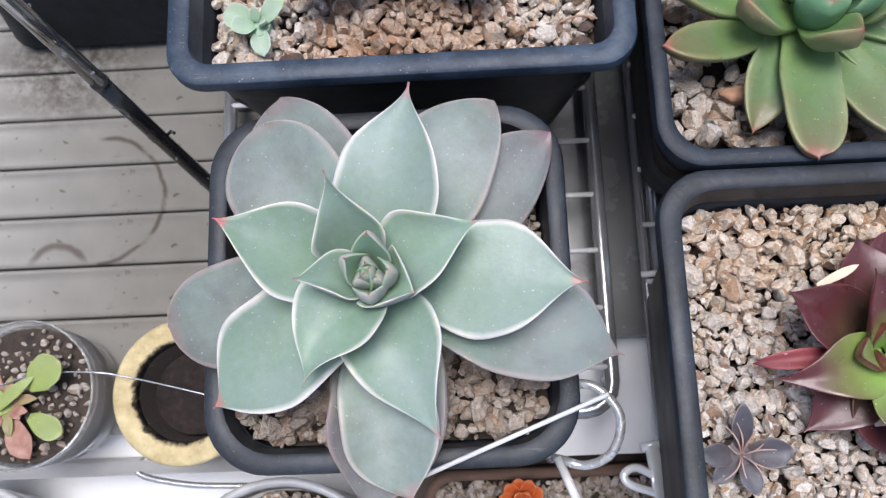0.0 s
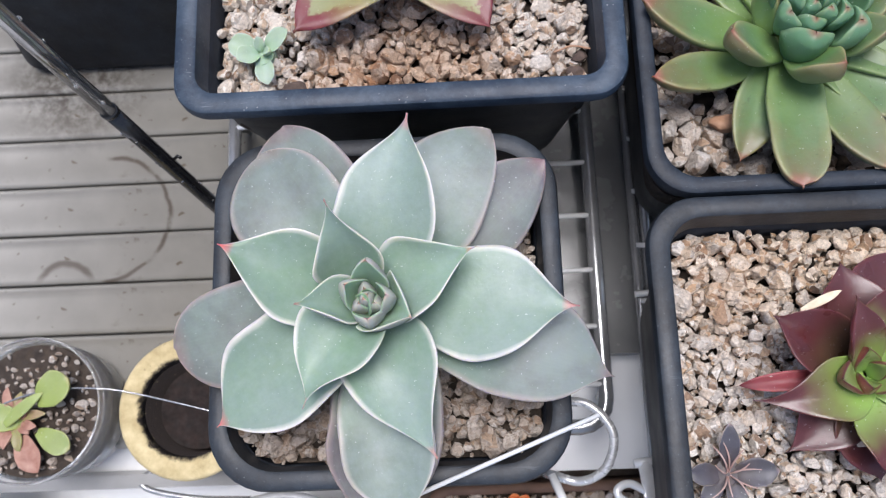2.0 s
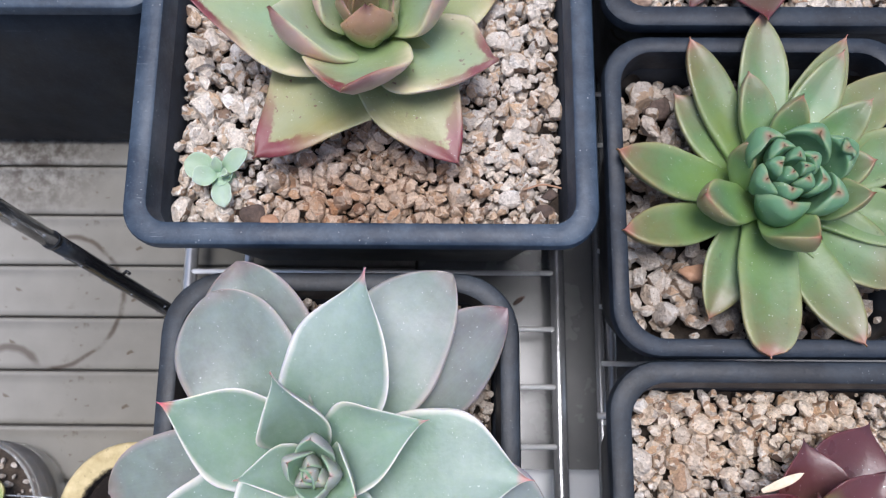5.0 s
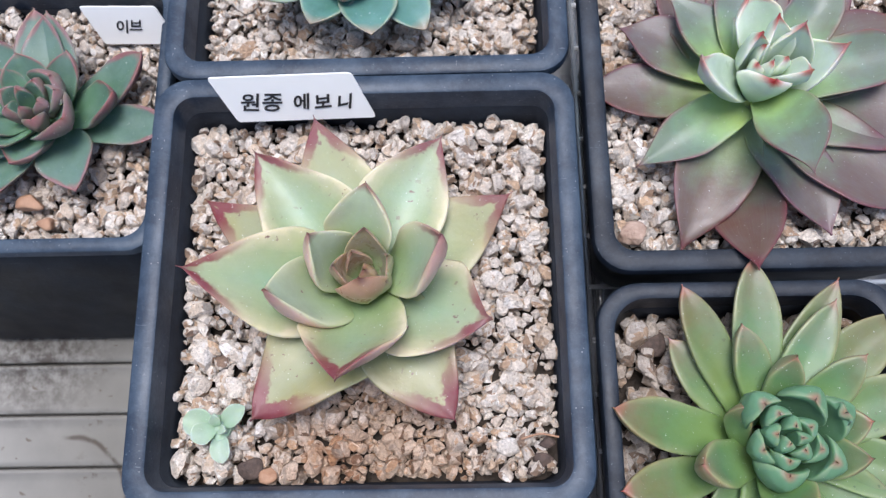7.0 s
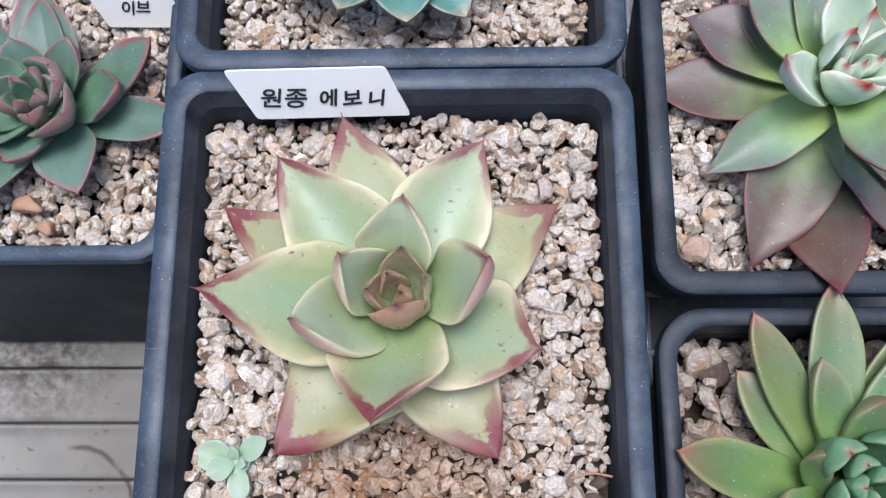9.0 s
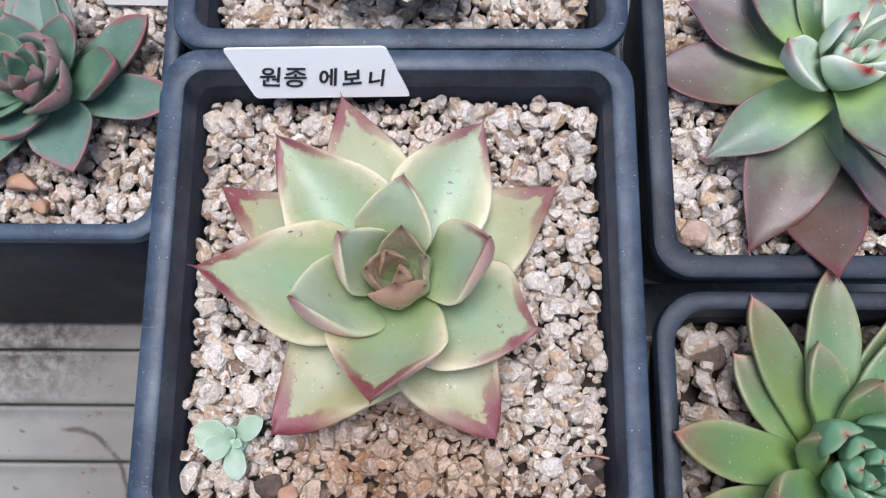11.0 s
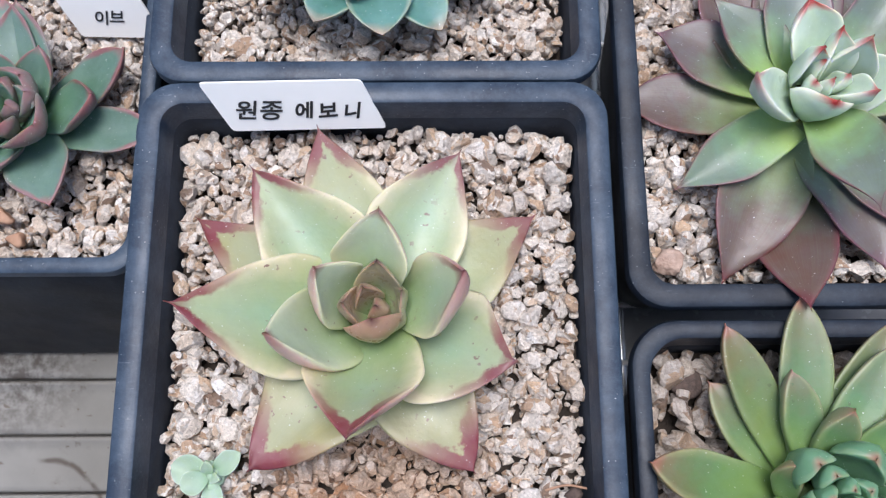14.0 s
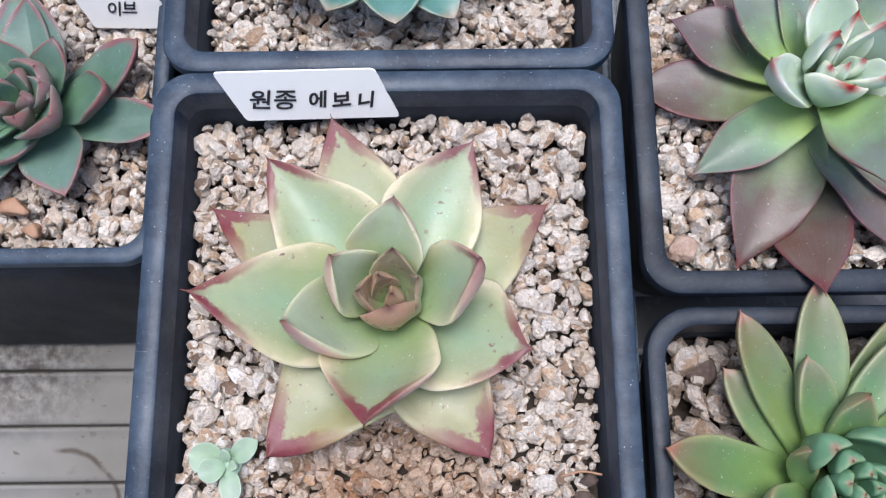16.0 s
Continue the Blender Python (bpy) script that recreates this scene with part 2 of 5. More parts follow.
        col = m.mix(low, col, m.mix(m.ramp(along, (0.74, 0.0), (0.98, 0.7)), under, margin))
    # pale patches: waxy film, and soft glare laid into the colour
    wax_sheen = m.math("MULTIPLY", m.ramp(m.math('ADD', m.math('MULTIPLY', m.noise(patch, 4, 0.55), 0.7), m.math('MULTIPLY', m.noise(300, 5, 0.7), 0.3)), (0.38, 0.1), (0.64, 1.5)), bloom_sheen)
    wax_sheen = m.math("MULTIPLY", wax_sheen, m.ramp(age, (0.7, 1.0), (1.0, 0.55)))
    col = m.mix(wax_sheen, col, bloom_sheen_tint)
    speck = m.ramp(m.noise(1500, 2), (0.71, 0.0), (0.75, 0.55))
    col = m.mix(speck, col, (0.8, 0.82, 0.8))
    m.set(Base_Color=col, Roughness=m.ramp(m.noise(120, 4), (0.3, rough - 0.07), (0.7, rough + 0.12)))
    m.bsdf.inputs["Specular IOR Level"].default_value = spec
    m.bsdf.inputs["Coat Weight"].default_value, m.bsdf.inputs["Coat Roughness"].default_value = coat, 0.22
    m.bsdf.inputs["Subsurface Weight"].default_value = 0.55
    m.bsdf.inputs["Subsurface Radius"].default_value = (0.003, 0.003, 0.0015)
    m.bsdf.inputs["Subsurface Scale"].default_value = 0.45
    m.bump(m.math("ADD", m.noise(900, 4), m.math("MULTIPLY", m.noise(140, 3), 3.0)), 0.10, 0.0006)
    return m.mat


def plain(name, a, b, scale=80, rough=0.5, metal=0.0, bump=0.1, bump_scale=400, depth=0.0004):
    """Two tones of one surface with some grain."""
    m = Nodes(name)
    m.set(Base_Color=m.mix(m.ramp(m.noise(scale, 6, 0.6), (0.3, 0.0), (0.72, 1.0)), a, b), Roughness=m.ramp(m.noise(scale * 1.7, 4), (0.3, rough * 0.85), (0.7, min(1, rough * 1.2))), Metallic=metal)
    m.bump(m.noise(bump_scale, 4), bump, depth)
    return m.mat


def clear_water():
    m = Nodes("water")
    m.set(Base_Color=(0.95, 0.96, 0.96), Roughness=0.03, IOR=1.33)
    m.bsdf.inputs["Transmission Weight"].default_value = 0.85
    return m.mat


def sill_paint(name, a, b):
    """Beige painted slats with mud stains, a dried ring and specks."""
    m = Nodes(name)
    col = m.mix(m.ramp(m.noise(30, 6, 0.6), (0.3, 0.0), (0.75, 1.0)), a, b)
    where = m.add("ShaderNodeNewGeometry").outputs["Position"]
    wob = m.add("ShaderNodeTexNoise", Scale=55.0, Detail=3.0)
    m.put(wob.inputs["Vector"], where)
    shift = m.add("ShaderNodeVectorMath")
    shift.operation = "MULTIPLY_ADD"
    m.put(shift.inputs[0], wob.outputs["Color"])
    shift.inputs[1].default_value = (0.006, 0.006, 0.0)
    m.put(shift.inputs[2], where)
    dist = m.add("ShaderNodeVectorMath")
    dist.operation = "DISTANCE"
    m.put(dist.inputs[0], shift.outputs[0])
    dist.inputs[1].default_value = (-0.117, -0.057, 0.012)
    ring = m.ramp(m.math("DIVIDE", dist.outputs["Value"], 0.04), (0.0, 0.0), (0.57, 0.0), (0.592, 1.0), (0.606, 1.0), (0.63, 0.0))
    ring = m.math("MULTIPLY", ring, m.ramp(m.noise(75, 5, 0.7), (0.36, 0.15), (0.52, 1.0)))
    lean = m.add("ShaderNodeVectorMath")
    lean.operation = "DOT_PRODUCT"
    off = m.add("ShaderNodeVectorMath")
    off.operation = "SUBTRACT"
    m.put(off.inputs[0], where)
    off.inputs[1].default_value = (-0.120, -0.060, 0.012)
    m.put(lean.inputs[0], off.outputs[0])
    lean.inputs[1].default_value = (50.0, 0.0, 0.0)
    ring = m.math("MULTIPLY", ring, m.ramp(m.math("ADD", lean.outputs["Value"], 0.5), (0.40, 0.0), (0.60, 0.85)))
    tail = m.add("ShaderNodeVectorMath")
    tail.operation = "DISTANCE"
    m.put(tail.inputs[0], shift.outputs[0])
    tail.inputs[1].default_value = (-0.1310, -0.0865, 0.012)
    curl = m.ramp(m.math("DIVIDE", tail.outputs["Value"], 0.02), (0.0, 0.0), (0.50, 0.0), (0.57, 0.8), (0.62, 0.8), (0.68, 0.0))
    high = m.add("ShaderNodeSeparateXYZ", Vector=where).outputs["Y"]
    ring = m.math("MAXIMUM", ring, m.math("MULTIPLY", curl, m.ramp(m.math("MULTIPLY", m.math("ADD", high, 0.0845), 300.0), (0.0, 0.0), (1.0, 1.0))))
    col = m.mix(ring, col, (0.065, 0.047, 0.033))
    heap = m.add("ShaderNodeVectorMath")
    heap.operation = "DISTANCE"
    m.put(heap.inputs[0], shift.outputs[0])
    heap.inputs[1].default_value = (-0.131, 0.001, 0.012)
    dirt = m.math("MULTIPLY", m.ramp(m.math("DIVIDE", heap.outputs["Value"], 0.04), (0.30, 0.95), (0.85, 0.0)), m.ramp(m.noise(210, 7, 0.75), (0.40, 0.0), (0.58, 1.0)))
    col = m.mix(dirt, col, (0.06, 0.048, 0.036))
    mud = m.math("MULTIPLY", m.ramp(m.noise(240, 7, 0.75), (0.52, 0.0), (0.66, 0.9)), m.ramp(m.noise(22, 2), (0.53, 0.0), (0.68, 1.0)))
    col = m.mix(mud, col, (0.09, 0.07, 0.05))
    speck = m.ramp(m.noise(300, 2), (0.695, 0.0), (0.73, 0.85))
    col = m.mix(speck, col, (0.10, 0.075, 0.05))
    m.set(Base_Color=col, Roughness=0.42)
    m.bump(m.noise(260, 4), 0.12, 0.0005)
    return m.mat


def worn_clay(name, rim):
    """Chalky yellow clay, rough and blotched, near black inside its mouth with a ragged edge."""
    m = Nodes(name)
    col = m.mix(m.ramp(m.noise(210, 6, 0.6), (0.3, 0.0), (0.72, 1.0)), (0.40, 0.31, 0.15), (0.66, 0.55, 0.31))
    where = m.add("ShaderNodeSeparateXYZ", Vector=m.place())
    out = m.math("SQRT", m.math("ADD", m.math("POWER", where.outputs["X"], 2.0), m.math("POWER", where.outputs["Y"], 2.0)))
    ragged = m.math("MULTIPLY", m.math("SUBTRACT", m.noise(380, 5, 0.7), 0.5), 0.0045)
    inner_dark = m.ramp(m.math("MULTIPLY", m.math("SUBTRACT", m.math("ADD", out, ragged), rim - 0.0012), 900.0), (0.0, 1.0), (1.0, 0.0))
    col = m.mix(inner_dark, col, (0.012, 0.007, 0.005))
    col = m.mix(m.ramp(m.noise(620, 3, 0.7), (0.66, 0.0), (0.72, 0.7)), col, (0.16, 0.11, 0.05))
    m.set(Base_Color=col, Roughness=0.85)
    m.bump(m.noise(500, 5, 0.7), 0.7, 0.0008)
    return m.mat


POT = plastic_pot("pot_plastic")
POT_DULL = plastic_pot("pot_plastic_dull", (0.010, 0.012, 0.015), 0.5, 0.38)
# less dusty wall plastic, toned near black for the shade in and between pots
POT_WALL_SHADED = plastic_pot("pot_wall_shaded", (0.004, 0.005, 0.008), 0.55, 0.22)
POT_BLACK = plastic_pot("pot_plastic_black", (0.004, 0.007, 0.013), 0.52, 0.38)
GRIT = gravel_stone("grit", 0.65)
# two brown patches: stain plus the rosette's shadow painted on the stones before it
GRIT_STAIN_SHADE = gravel_stone("grit_stain_shade", 0.65, 0.0, ((0.008, -0.046, 0.030, (0.68, 0.50, 0.36), 0.7), (-0.015, -0.050, 0.022, (0.70, 0.53, 0.40), 0.6)))
GRIT_PATCHY = gravel_stone("grit_patchy", 0.4, 0.0, ((-0.005, 0.044, 0.030, (0.92, 0.80, 0.64), 0.6), (-0.034, 0.034, 0.016, (0.90, 0.76, 0.60), 0.5)))
# tan-brown grit; the dark mix also puts the leaves' shade into its colour
GRIT_TAN_SHADED = gravel_stone("grit_tan_shaded", 1.3, 0.40)
GRIT_DULL = gravel_stone("grit_dull", 0.8, 0.30)
GRIT_BROWN = gravel_stone("grit_brown", 0.9, 0.36)
PEBBLE = gravel_stone("pebble", 1.0, 0.15)
DARK_BOARD = plain("dark_board", (0.07, 0.055, 0.042), (0.13, 0.10, 0.08), 50, 0.7)
CORE = plain("potting_soil", (0.022, 0.016, 0.012), (0.06, 0.043, 0.03), 300, 0.95, bump=0.8, bump_scale=700, depth=0.001)
PAINT = sill_paint("slat_paint", (0.192, 0.184, 0.163), (0.262, 0.251, 0.223))
SILL = plain("sill_metal", (0.18, 0.18, 0.175), (0.26, 0.258, 0.25), 40, 0.38)
GROOVE = plain("dirty_groove", (0.04, 0.037, 0.032), (0.09, 0.084, 0.074), 90, 0.8)
# grey that holds the shade between the pots
PLATE_SHADED = plain("shaded_plate", (0.105, 0.105, 0.102), (0.15, 0.15, 0.146), 40, 0.25)
WHITE = plain("white_sheet", (0.66, 0.66, 0.65), (0.76, 0.76, 0.75), 25, 0.3)
STEEL = plain("steel_wire", (0.74, 0.74, 0.73), (0.88, 0.88, 0.87), 120, 0.22, 0.25)
STEEL_DARK = plain("tray_wire", (0.34, 0.345, 0.35), (0.55, 0.55, 0.55), 90, 0.22, 0.7)
HOOK = plain("dull_steel", (0.50, 0.50, 0.495), (0.72, 0.72, 0.71), 140, 0.25, 0.5)
ROD = plain("black_tube", (0.012, 0.012, 0.013), (0.03, 0.03, 0.03), 150, 0.16, bump=0.15, bump_scale=300)
# lighter copy for the rod's upper part, with its bright reflection in the colour
ROD_REFLECTING = plain("rod_reflecting", (0.22, 0.215, 0.21), (0.40, 0.39, 0.38), 60, 0.12, 0.8, bump=0.1, bump_scale=120)
WATER = clear_water()
TAG = plain("label_plastic", (0.86, 0.85, 0.80), (0.90, 0.89, 0.845), 60, 0.5, bump=0.04)
INK = plain("marker_ink", (0.012, 0.012, 0.013), (0.03, 0.03, 0.03), 300, 0.5)
MASONRY = plain("grey_render", (0.30, 0.29, 0.28), (0.40, 0.39, 0.37), 12, 0.9, bump=0.4, bump_scale=150, depth=0.002)
GROUND = plain("floor_grey", (0.20, 0.19, 0.18), (0.28, 0.27, 0.26), 3, 0.8)

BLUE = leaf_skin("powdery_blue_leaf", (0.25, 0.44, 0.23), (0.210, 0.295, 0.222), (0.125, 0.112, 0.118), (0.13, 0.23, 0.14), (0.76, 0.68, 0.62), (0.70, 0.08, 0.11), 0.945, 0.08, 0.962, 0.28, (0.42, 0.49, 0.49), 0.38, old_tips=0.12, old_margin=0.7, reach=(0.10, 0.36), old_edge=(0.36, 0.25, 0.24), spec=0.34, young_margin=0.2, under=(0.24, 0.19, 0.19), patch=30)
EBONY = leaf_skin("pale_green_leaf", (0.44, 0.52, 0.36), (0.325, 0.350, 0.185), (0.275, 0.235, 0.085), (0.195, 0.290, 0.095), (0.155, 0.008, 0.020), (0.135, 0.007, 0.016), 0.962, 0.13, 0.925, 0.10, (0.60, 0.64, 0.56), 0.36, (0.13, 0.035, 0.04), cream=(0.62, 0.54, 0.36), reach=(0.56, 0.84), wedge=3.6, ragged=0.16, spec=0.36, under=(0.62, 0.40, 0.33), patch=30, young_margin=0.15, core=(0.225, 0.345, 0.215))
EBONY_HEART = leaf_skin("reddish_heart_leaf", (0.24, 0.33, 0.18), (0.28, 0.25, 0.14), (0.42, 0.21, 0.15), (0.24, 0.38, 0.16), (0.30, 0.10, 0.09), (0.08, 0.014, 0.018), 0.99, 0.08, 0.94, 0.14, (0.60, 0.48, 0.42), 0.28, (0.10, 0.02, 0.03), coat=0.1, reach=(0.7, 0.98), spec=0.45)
GREEN = leaf_skin("fresh_green_leaf", (0.060, 0.210, 0.100), (0.095, 0.195, 0.066), (0.155, 0.165, 0.050), (0.16, 0.25, 0.055), (0.18, 0.10, 0.05), (0.32, 0.09, 0.07), 0.985, 0.10, 0.968, 0.12, (0.28, 0.46, 0.36), 0.40, (0.08, 0.10, 0.03), wash=(0.165, 0.112, 0.050), wash_at=0.56, reach=(0.5, 0.95), cream=(0.30, 0.29, 0.13), cream_reach=(0.2, 0.7), spec=0.36, coat=0.06, under=(0.16, 0.155, 0.065), patch=30)
GREEN_HEART = leaf_skin("blue_green_heart_leaf", (0.105, 0.225, 0.120), (0.105, 0.215, 0.105), (0.10, 0.19, 0.08), (0.05, 0.13, 0.06), (0.22, 0.30, 0.17), (0.34, 0.14, 0.10), 0.985, 0.06, 0.992, 0.12, (0.26, 0.42, 0.30), 0.36, reach=(0.4, 0.9), ragged=0.04, spec=0.36, coat=0.05)
# the bluish patches here imitate sky sheen on the outer leaves
PURPLE = leaf_skin("purple_green_leaf", (0.22, 0.41, 0.24), (0.18, 0.35, 0.21), (0.115, 0.060, 0.042), (0.31, 0.42, 0.09), (0.13, 0.018, 0.018), (0.12, 0.014, 0.016), 0.955, 0.14, 0.93, 0.13, (0.27, 0.35, 0.45), 0.40, None, (0.108, 0.052, 0.036), 0.24, coat=0.04, reach=(0.15, 0.6), spec=0.40, under=(0.15, 0.06, 0.045), patch=30, base_old=0.6)
PURPLE_HEART = leaf_skin("pale_heart_leaf", (0.46, 0.58, 0.43), (0.48, 0.60, 0.45), (0.34, 0.46, 0.31), (0.27, 0.41, 0.22), (0.42, 0.06, 0.06), (0.42, 0.015, 0.018), 0.99, 0.12, 0.88, 0.30, (0.72, 0.79, 0.72), 0.32, wedge=3.0, reach=(0.7, 0.95), coat=0.12, cream=(0.80, 0.77, 0.66), ragged=0.14)
WINE = leaf_skin("wine_red_leaf", (0.22, 0.36, 0.09), (0.105, 0.024, 0.020), (0.060, 0.017, 0.018), (0.25, 0.42, 0.09), (0.085, 0.010, 0.012), (0.045, 0.008, 0.010), 0.95, 0.12, 0.95, 0.07, (0.34, 0.24, 0.28), 0.30, None, (0.085, 0.016, 0.016), 0.46, coat=0.12, spec=0.45, under=(0.20, 0.03, 0.03), patch=35, base_old=0.12)
EVE = leaf_skin("grey_green_leaf", (0.14, 0.24, 0.16), (0.075, 0.155, 0.100), (0.085, 0.14, 0.09), (0.09, 0.19, 0.09), (0.20, 0.050, 0.055), (0.26, 0.06, 0.06), 0.955, 0.11, 0.935, 0.18, (0.34, 0.44, 0.42), 0.40, wedge=1.5, reach=(0.3, 0.75), ragged=0.2, spec=0.26, under=(0.20, 0.085, 0.08), patch=35)
TEAL = leaf_skin("teal_leaf", (0.07, 0.19, 0.15), (0.062, 0.165, 0.122), (0.16, 0.24, 0.08), (0.10, 0.23, 0.11), (0.30, 0.30, 0.20), (0.36, 0.20, 0.12), 0.965, 0.16, 0.955, 0.20, (0.26, 0.48, 0.46), 0.34)
MINT = leaf_skin("mint_leaf", (0.35, 0.46, 0.32), (0.35, 0.45, 0.32), (0.30, 0.40, 0.29), (0.27, 0.41, 0.26), (0.44, 0.53, 0.43), (0.42, 0.48, 0.38), 0.95, 0.1, 0.99, 0.25, (0.55, 0.64, 0.58), 0.5)
DUSK = leaf_skin("dusky_leaf", (0.075, 0.065, 0.08), (0.06, 0.057, 0.068), (0.05, 0.045, 0.05), (0.08, 0.06, 0.055), (0.40, 0.32, 0.28), (0.30, 0.22, 0.20), 0.96, 0.05, 0.98, 0.2, (0.22, 0.22, 0.26), 0.4)
CRIMSON = leaf_skin("dry_crimson_leaf", (0.18, 0.02, 0.028), (0.21, 0.024, 0.032), (0.18, 0.02, 0.03), (0.20, 0.02, 0.03), (0.36, 0.10, 0.10), (0.10, 0.01, 0.015), bloom_sheen=0.12, bloom_sheen_tint=(0.5, 0.22, 0.22))
FILAMENT = plain("dry_filament", (0.34, 0.20, 0.17), (0.52, 0.38, 0.33), 300, 0.6)
FILAMENT_RED = plain("withered_pink_leaf", (0.24, 0.10, 0.07), (0.44, 0.26, 0.19), 260, 0.6, bump=0.5)
LIME = leaf_skin("lime_leaf", (0.27, 0.33, 0.10), (0.28, 0.34, 0.11), (0.30, 0.15, 0.10), (0.26, 0.32, 0.08), (0.34, 0.36, 0.14), (0.36, 0.32, 0.14), 0.95, 0.1, 0.99, 0.1, (0.5, 0.55, 0.35), 0.4)


# ---------------------------------------------------------------- plants
def leaf_mesh(foot, tip, width, thick, form, bow, cup, flip, roll, age, bend=0.0, ripple=0.0, seed=0, nu=11, nv=26):
    """One fleshy leaf from foot to tip. form: (where it is widest, width of the foot, p, q of the point, and a drawn-out beak; below 0, an ogee point). bow lifts its middle,
    cup raises its sides, flip turns the tip up, roll leans it about its length, bend swings its middle sideways."""
    m, b, p, q, beak = form if len(form) == 5 else (*form, 0.0)
    rnd = random.Random(seed)
    ph = rnd.uniform(0, 6.3)
    foot, tip = Vector(foot), Vector(tip)
    way = tip - foot
    length = way.length
    side0 = Vector((0, 0, 1)).cross(way)
    if side0.length < 1e-5:
        side0 = Vector((1, 0, 0))
    side0.normalize()
    up0 = way.normalized().cross(side0).normalized()
    mid = (foot + tip) / 2 + up0 * bow * length + side0 * bend * length
    verts, edge, along, across, under = [], [], [], [], []
    us = [math.sin(math.pi / 2 * (-1 + 2 * i / (nu - 1))) for i in range(nu)]
    for j in range(nv):
        v = 1 - (1 - j / (nv - 1)) ** 1.25
        c = (1 - v) ** 2 * foot + 2 * v * (1 - v) * mid + v * v * tip
        t = (2 * (1 - v) * (mid - foot) + 2 * v * (tip - mid)).normalized()
        s = (side0 - t * side0.dot(t)).normalized()
        n = t.cross(s).normalized()
        if n.z < 0 and up0.z > 0.3:
            n = -n
        if roll:
            turn = Matrix.Rotation(radians(roll), 3, t)
            s, n = turn @ s, turn @ n
        if v < m:
            w = b + (1 - b) * math.sin(math.pi / 2 * v / m)
        else:
            w = max(0.0, 1 - ((v - m) / (1 - m)) ** p) ** q
            if beak < 0:
                w = (0.5 + 0.5 * math.cos(math.pi * min(1.0, (v - m) / (1 - m)) ** p)) ** q
            elif beak:
                d = (v - m) / (1 - m)
                w = (max(0.0, 1 - (d / 0.95) ** p) ** (3 * q) + (beak * (1 - d)) ** 3) ** (1 / 3) / (1 + beak ** 3) ** (1 / 3)
        h = max(0.5 * width * w, 0.00012)
        th = thick * min(1.0, 0.18 + 1.15 * w) * (1 - 0.35 * v)
        c = c + n * (flip * length * max(0.0, v - 0.7) ** 2 * 11)
        ring_top, ring_low = [], []
        for u in us:
            wave = ripple * width * (math.sin(9 * v + ph + 2 * u) * u * u + 0.5 * math.sin(5 * v + 2.2 * u + 2 * ph) * math.sin(math.pi * v))
            hw = h * (1 + 1.1 * ripple * math.sin(13 * v + ph + (2.1 if u > 0 else 0)) * math.sin(math.pi * v))
            top = c + s * (hw * u) + n * (cup * h * (0.65 * u * u + 0.35 * abs(u)) + wave)
            body = math.sqrt(max(0.0, 1 - u * u))
            ring_top.append((top + n * 0.28 * th * body, u))
            ring_low.append((top - n * 0.84 * th * body, u))
        ring = ring_top + ring_low[-2:0:-1]
        for i, (co, u) in enumerate(ring):
            under.append(0.0 if i < nu else 1.0)
            verts.append(co)
            edge.append(abs(u))
            along.append(v)
            across.append(u)
    k = 2 * nu - 2
    faces = [(j * k + i, j * k + (i + 1) % k, (j + 1) * k + (i + 1) % k, (j + 1) * k + i) for j in range(nv - 1) for i in range(k)]
    me = quick_mesh("leaf", [tuple(c) for c in verts], faces)
    for nm, values in (("edge", edge), ("along", along), ("across", across), ("under", under), ("age", [age] * len(verts))):
        me.attributes.new(nm, "FLOAT", "POINT").data.foreach_set("value", np.asarray(values, np.float32))
    return me


OBOVATE = (0.55, 0.45, 1.8, 1.05)
POINTED = (0.48, 0.55, 1.7, 1.1)
LANCE = (0.52, 0.50, 2.2, 0.84)
ROUND = (0.62, 0.35, 2.6, 0.60)


class Rosette:
    """A plant whose leaves are set one by one about its axis (metres); angles in degrees from +x, the rest in millimetres. turn swings a leaf's foot round the axis."""

    def __init__(self, name, axis, material, label, thick=0.0032, category="succulent"):
        self.root = thing(name, axis, label, category)
        self.axis, self.material, self.thick, self.count = Vector(axis), material, thick, 0
        bm = bmesh.new()
        bmesh.ops.create_cone(bm, segments=12, radius1=0.0042, radius2=0.0035, depth=0.012, cap_ends=True, matrix=Matrix.Translation((0, 0, -0.002)))
        self.stem = part("stem", bm, material, self.root)

    def leaf(self, az, reach, tip_z, width, foot_z, form=OBOVATE, bow=0.06, cup=0.25, flip=0.0, roll=0.0, age=0.5, foot_r=3.0, material=None, thick=1.0, bend=0.0, ripple=0.022, turn=0.0):
        a, b = radians(az), radians(az + turn)
        d = Vector((math.cos(a), math.sin(a), 0))
        foot = Vector((math.cos(b), math.sin(b), 0)) * (foot_r / 1000) + Vector((0, 0, foot_z / 1000 - self.axis.z))
        tip = d * (reach / 1000) + Vector((0, 0, tip_z / 1000 - self.axis.z))
        self.count += 1
        me = leaf_mesh(foot, tip, width / 1000, self.thick * thick, form, bow, cup, flip, roll, age, bend, ripple, self.count * 7 + int(az))
        return part("leaf", me, material or self.material, self.root)


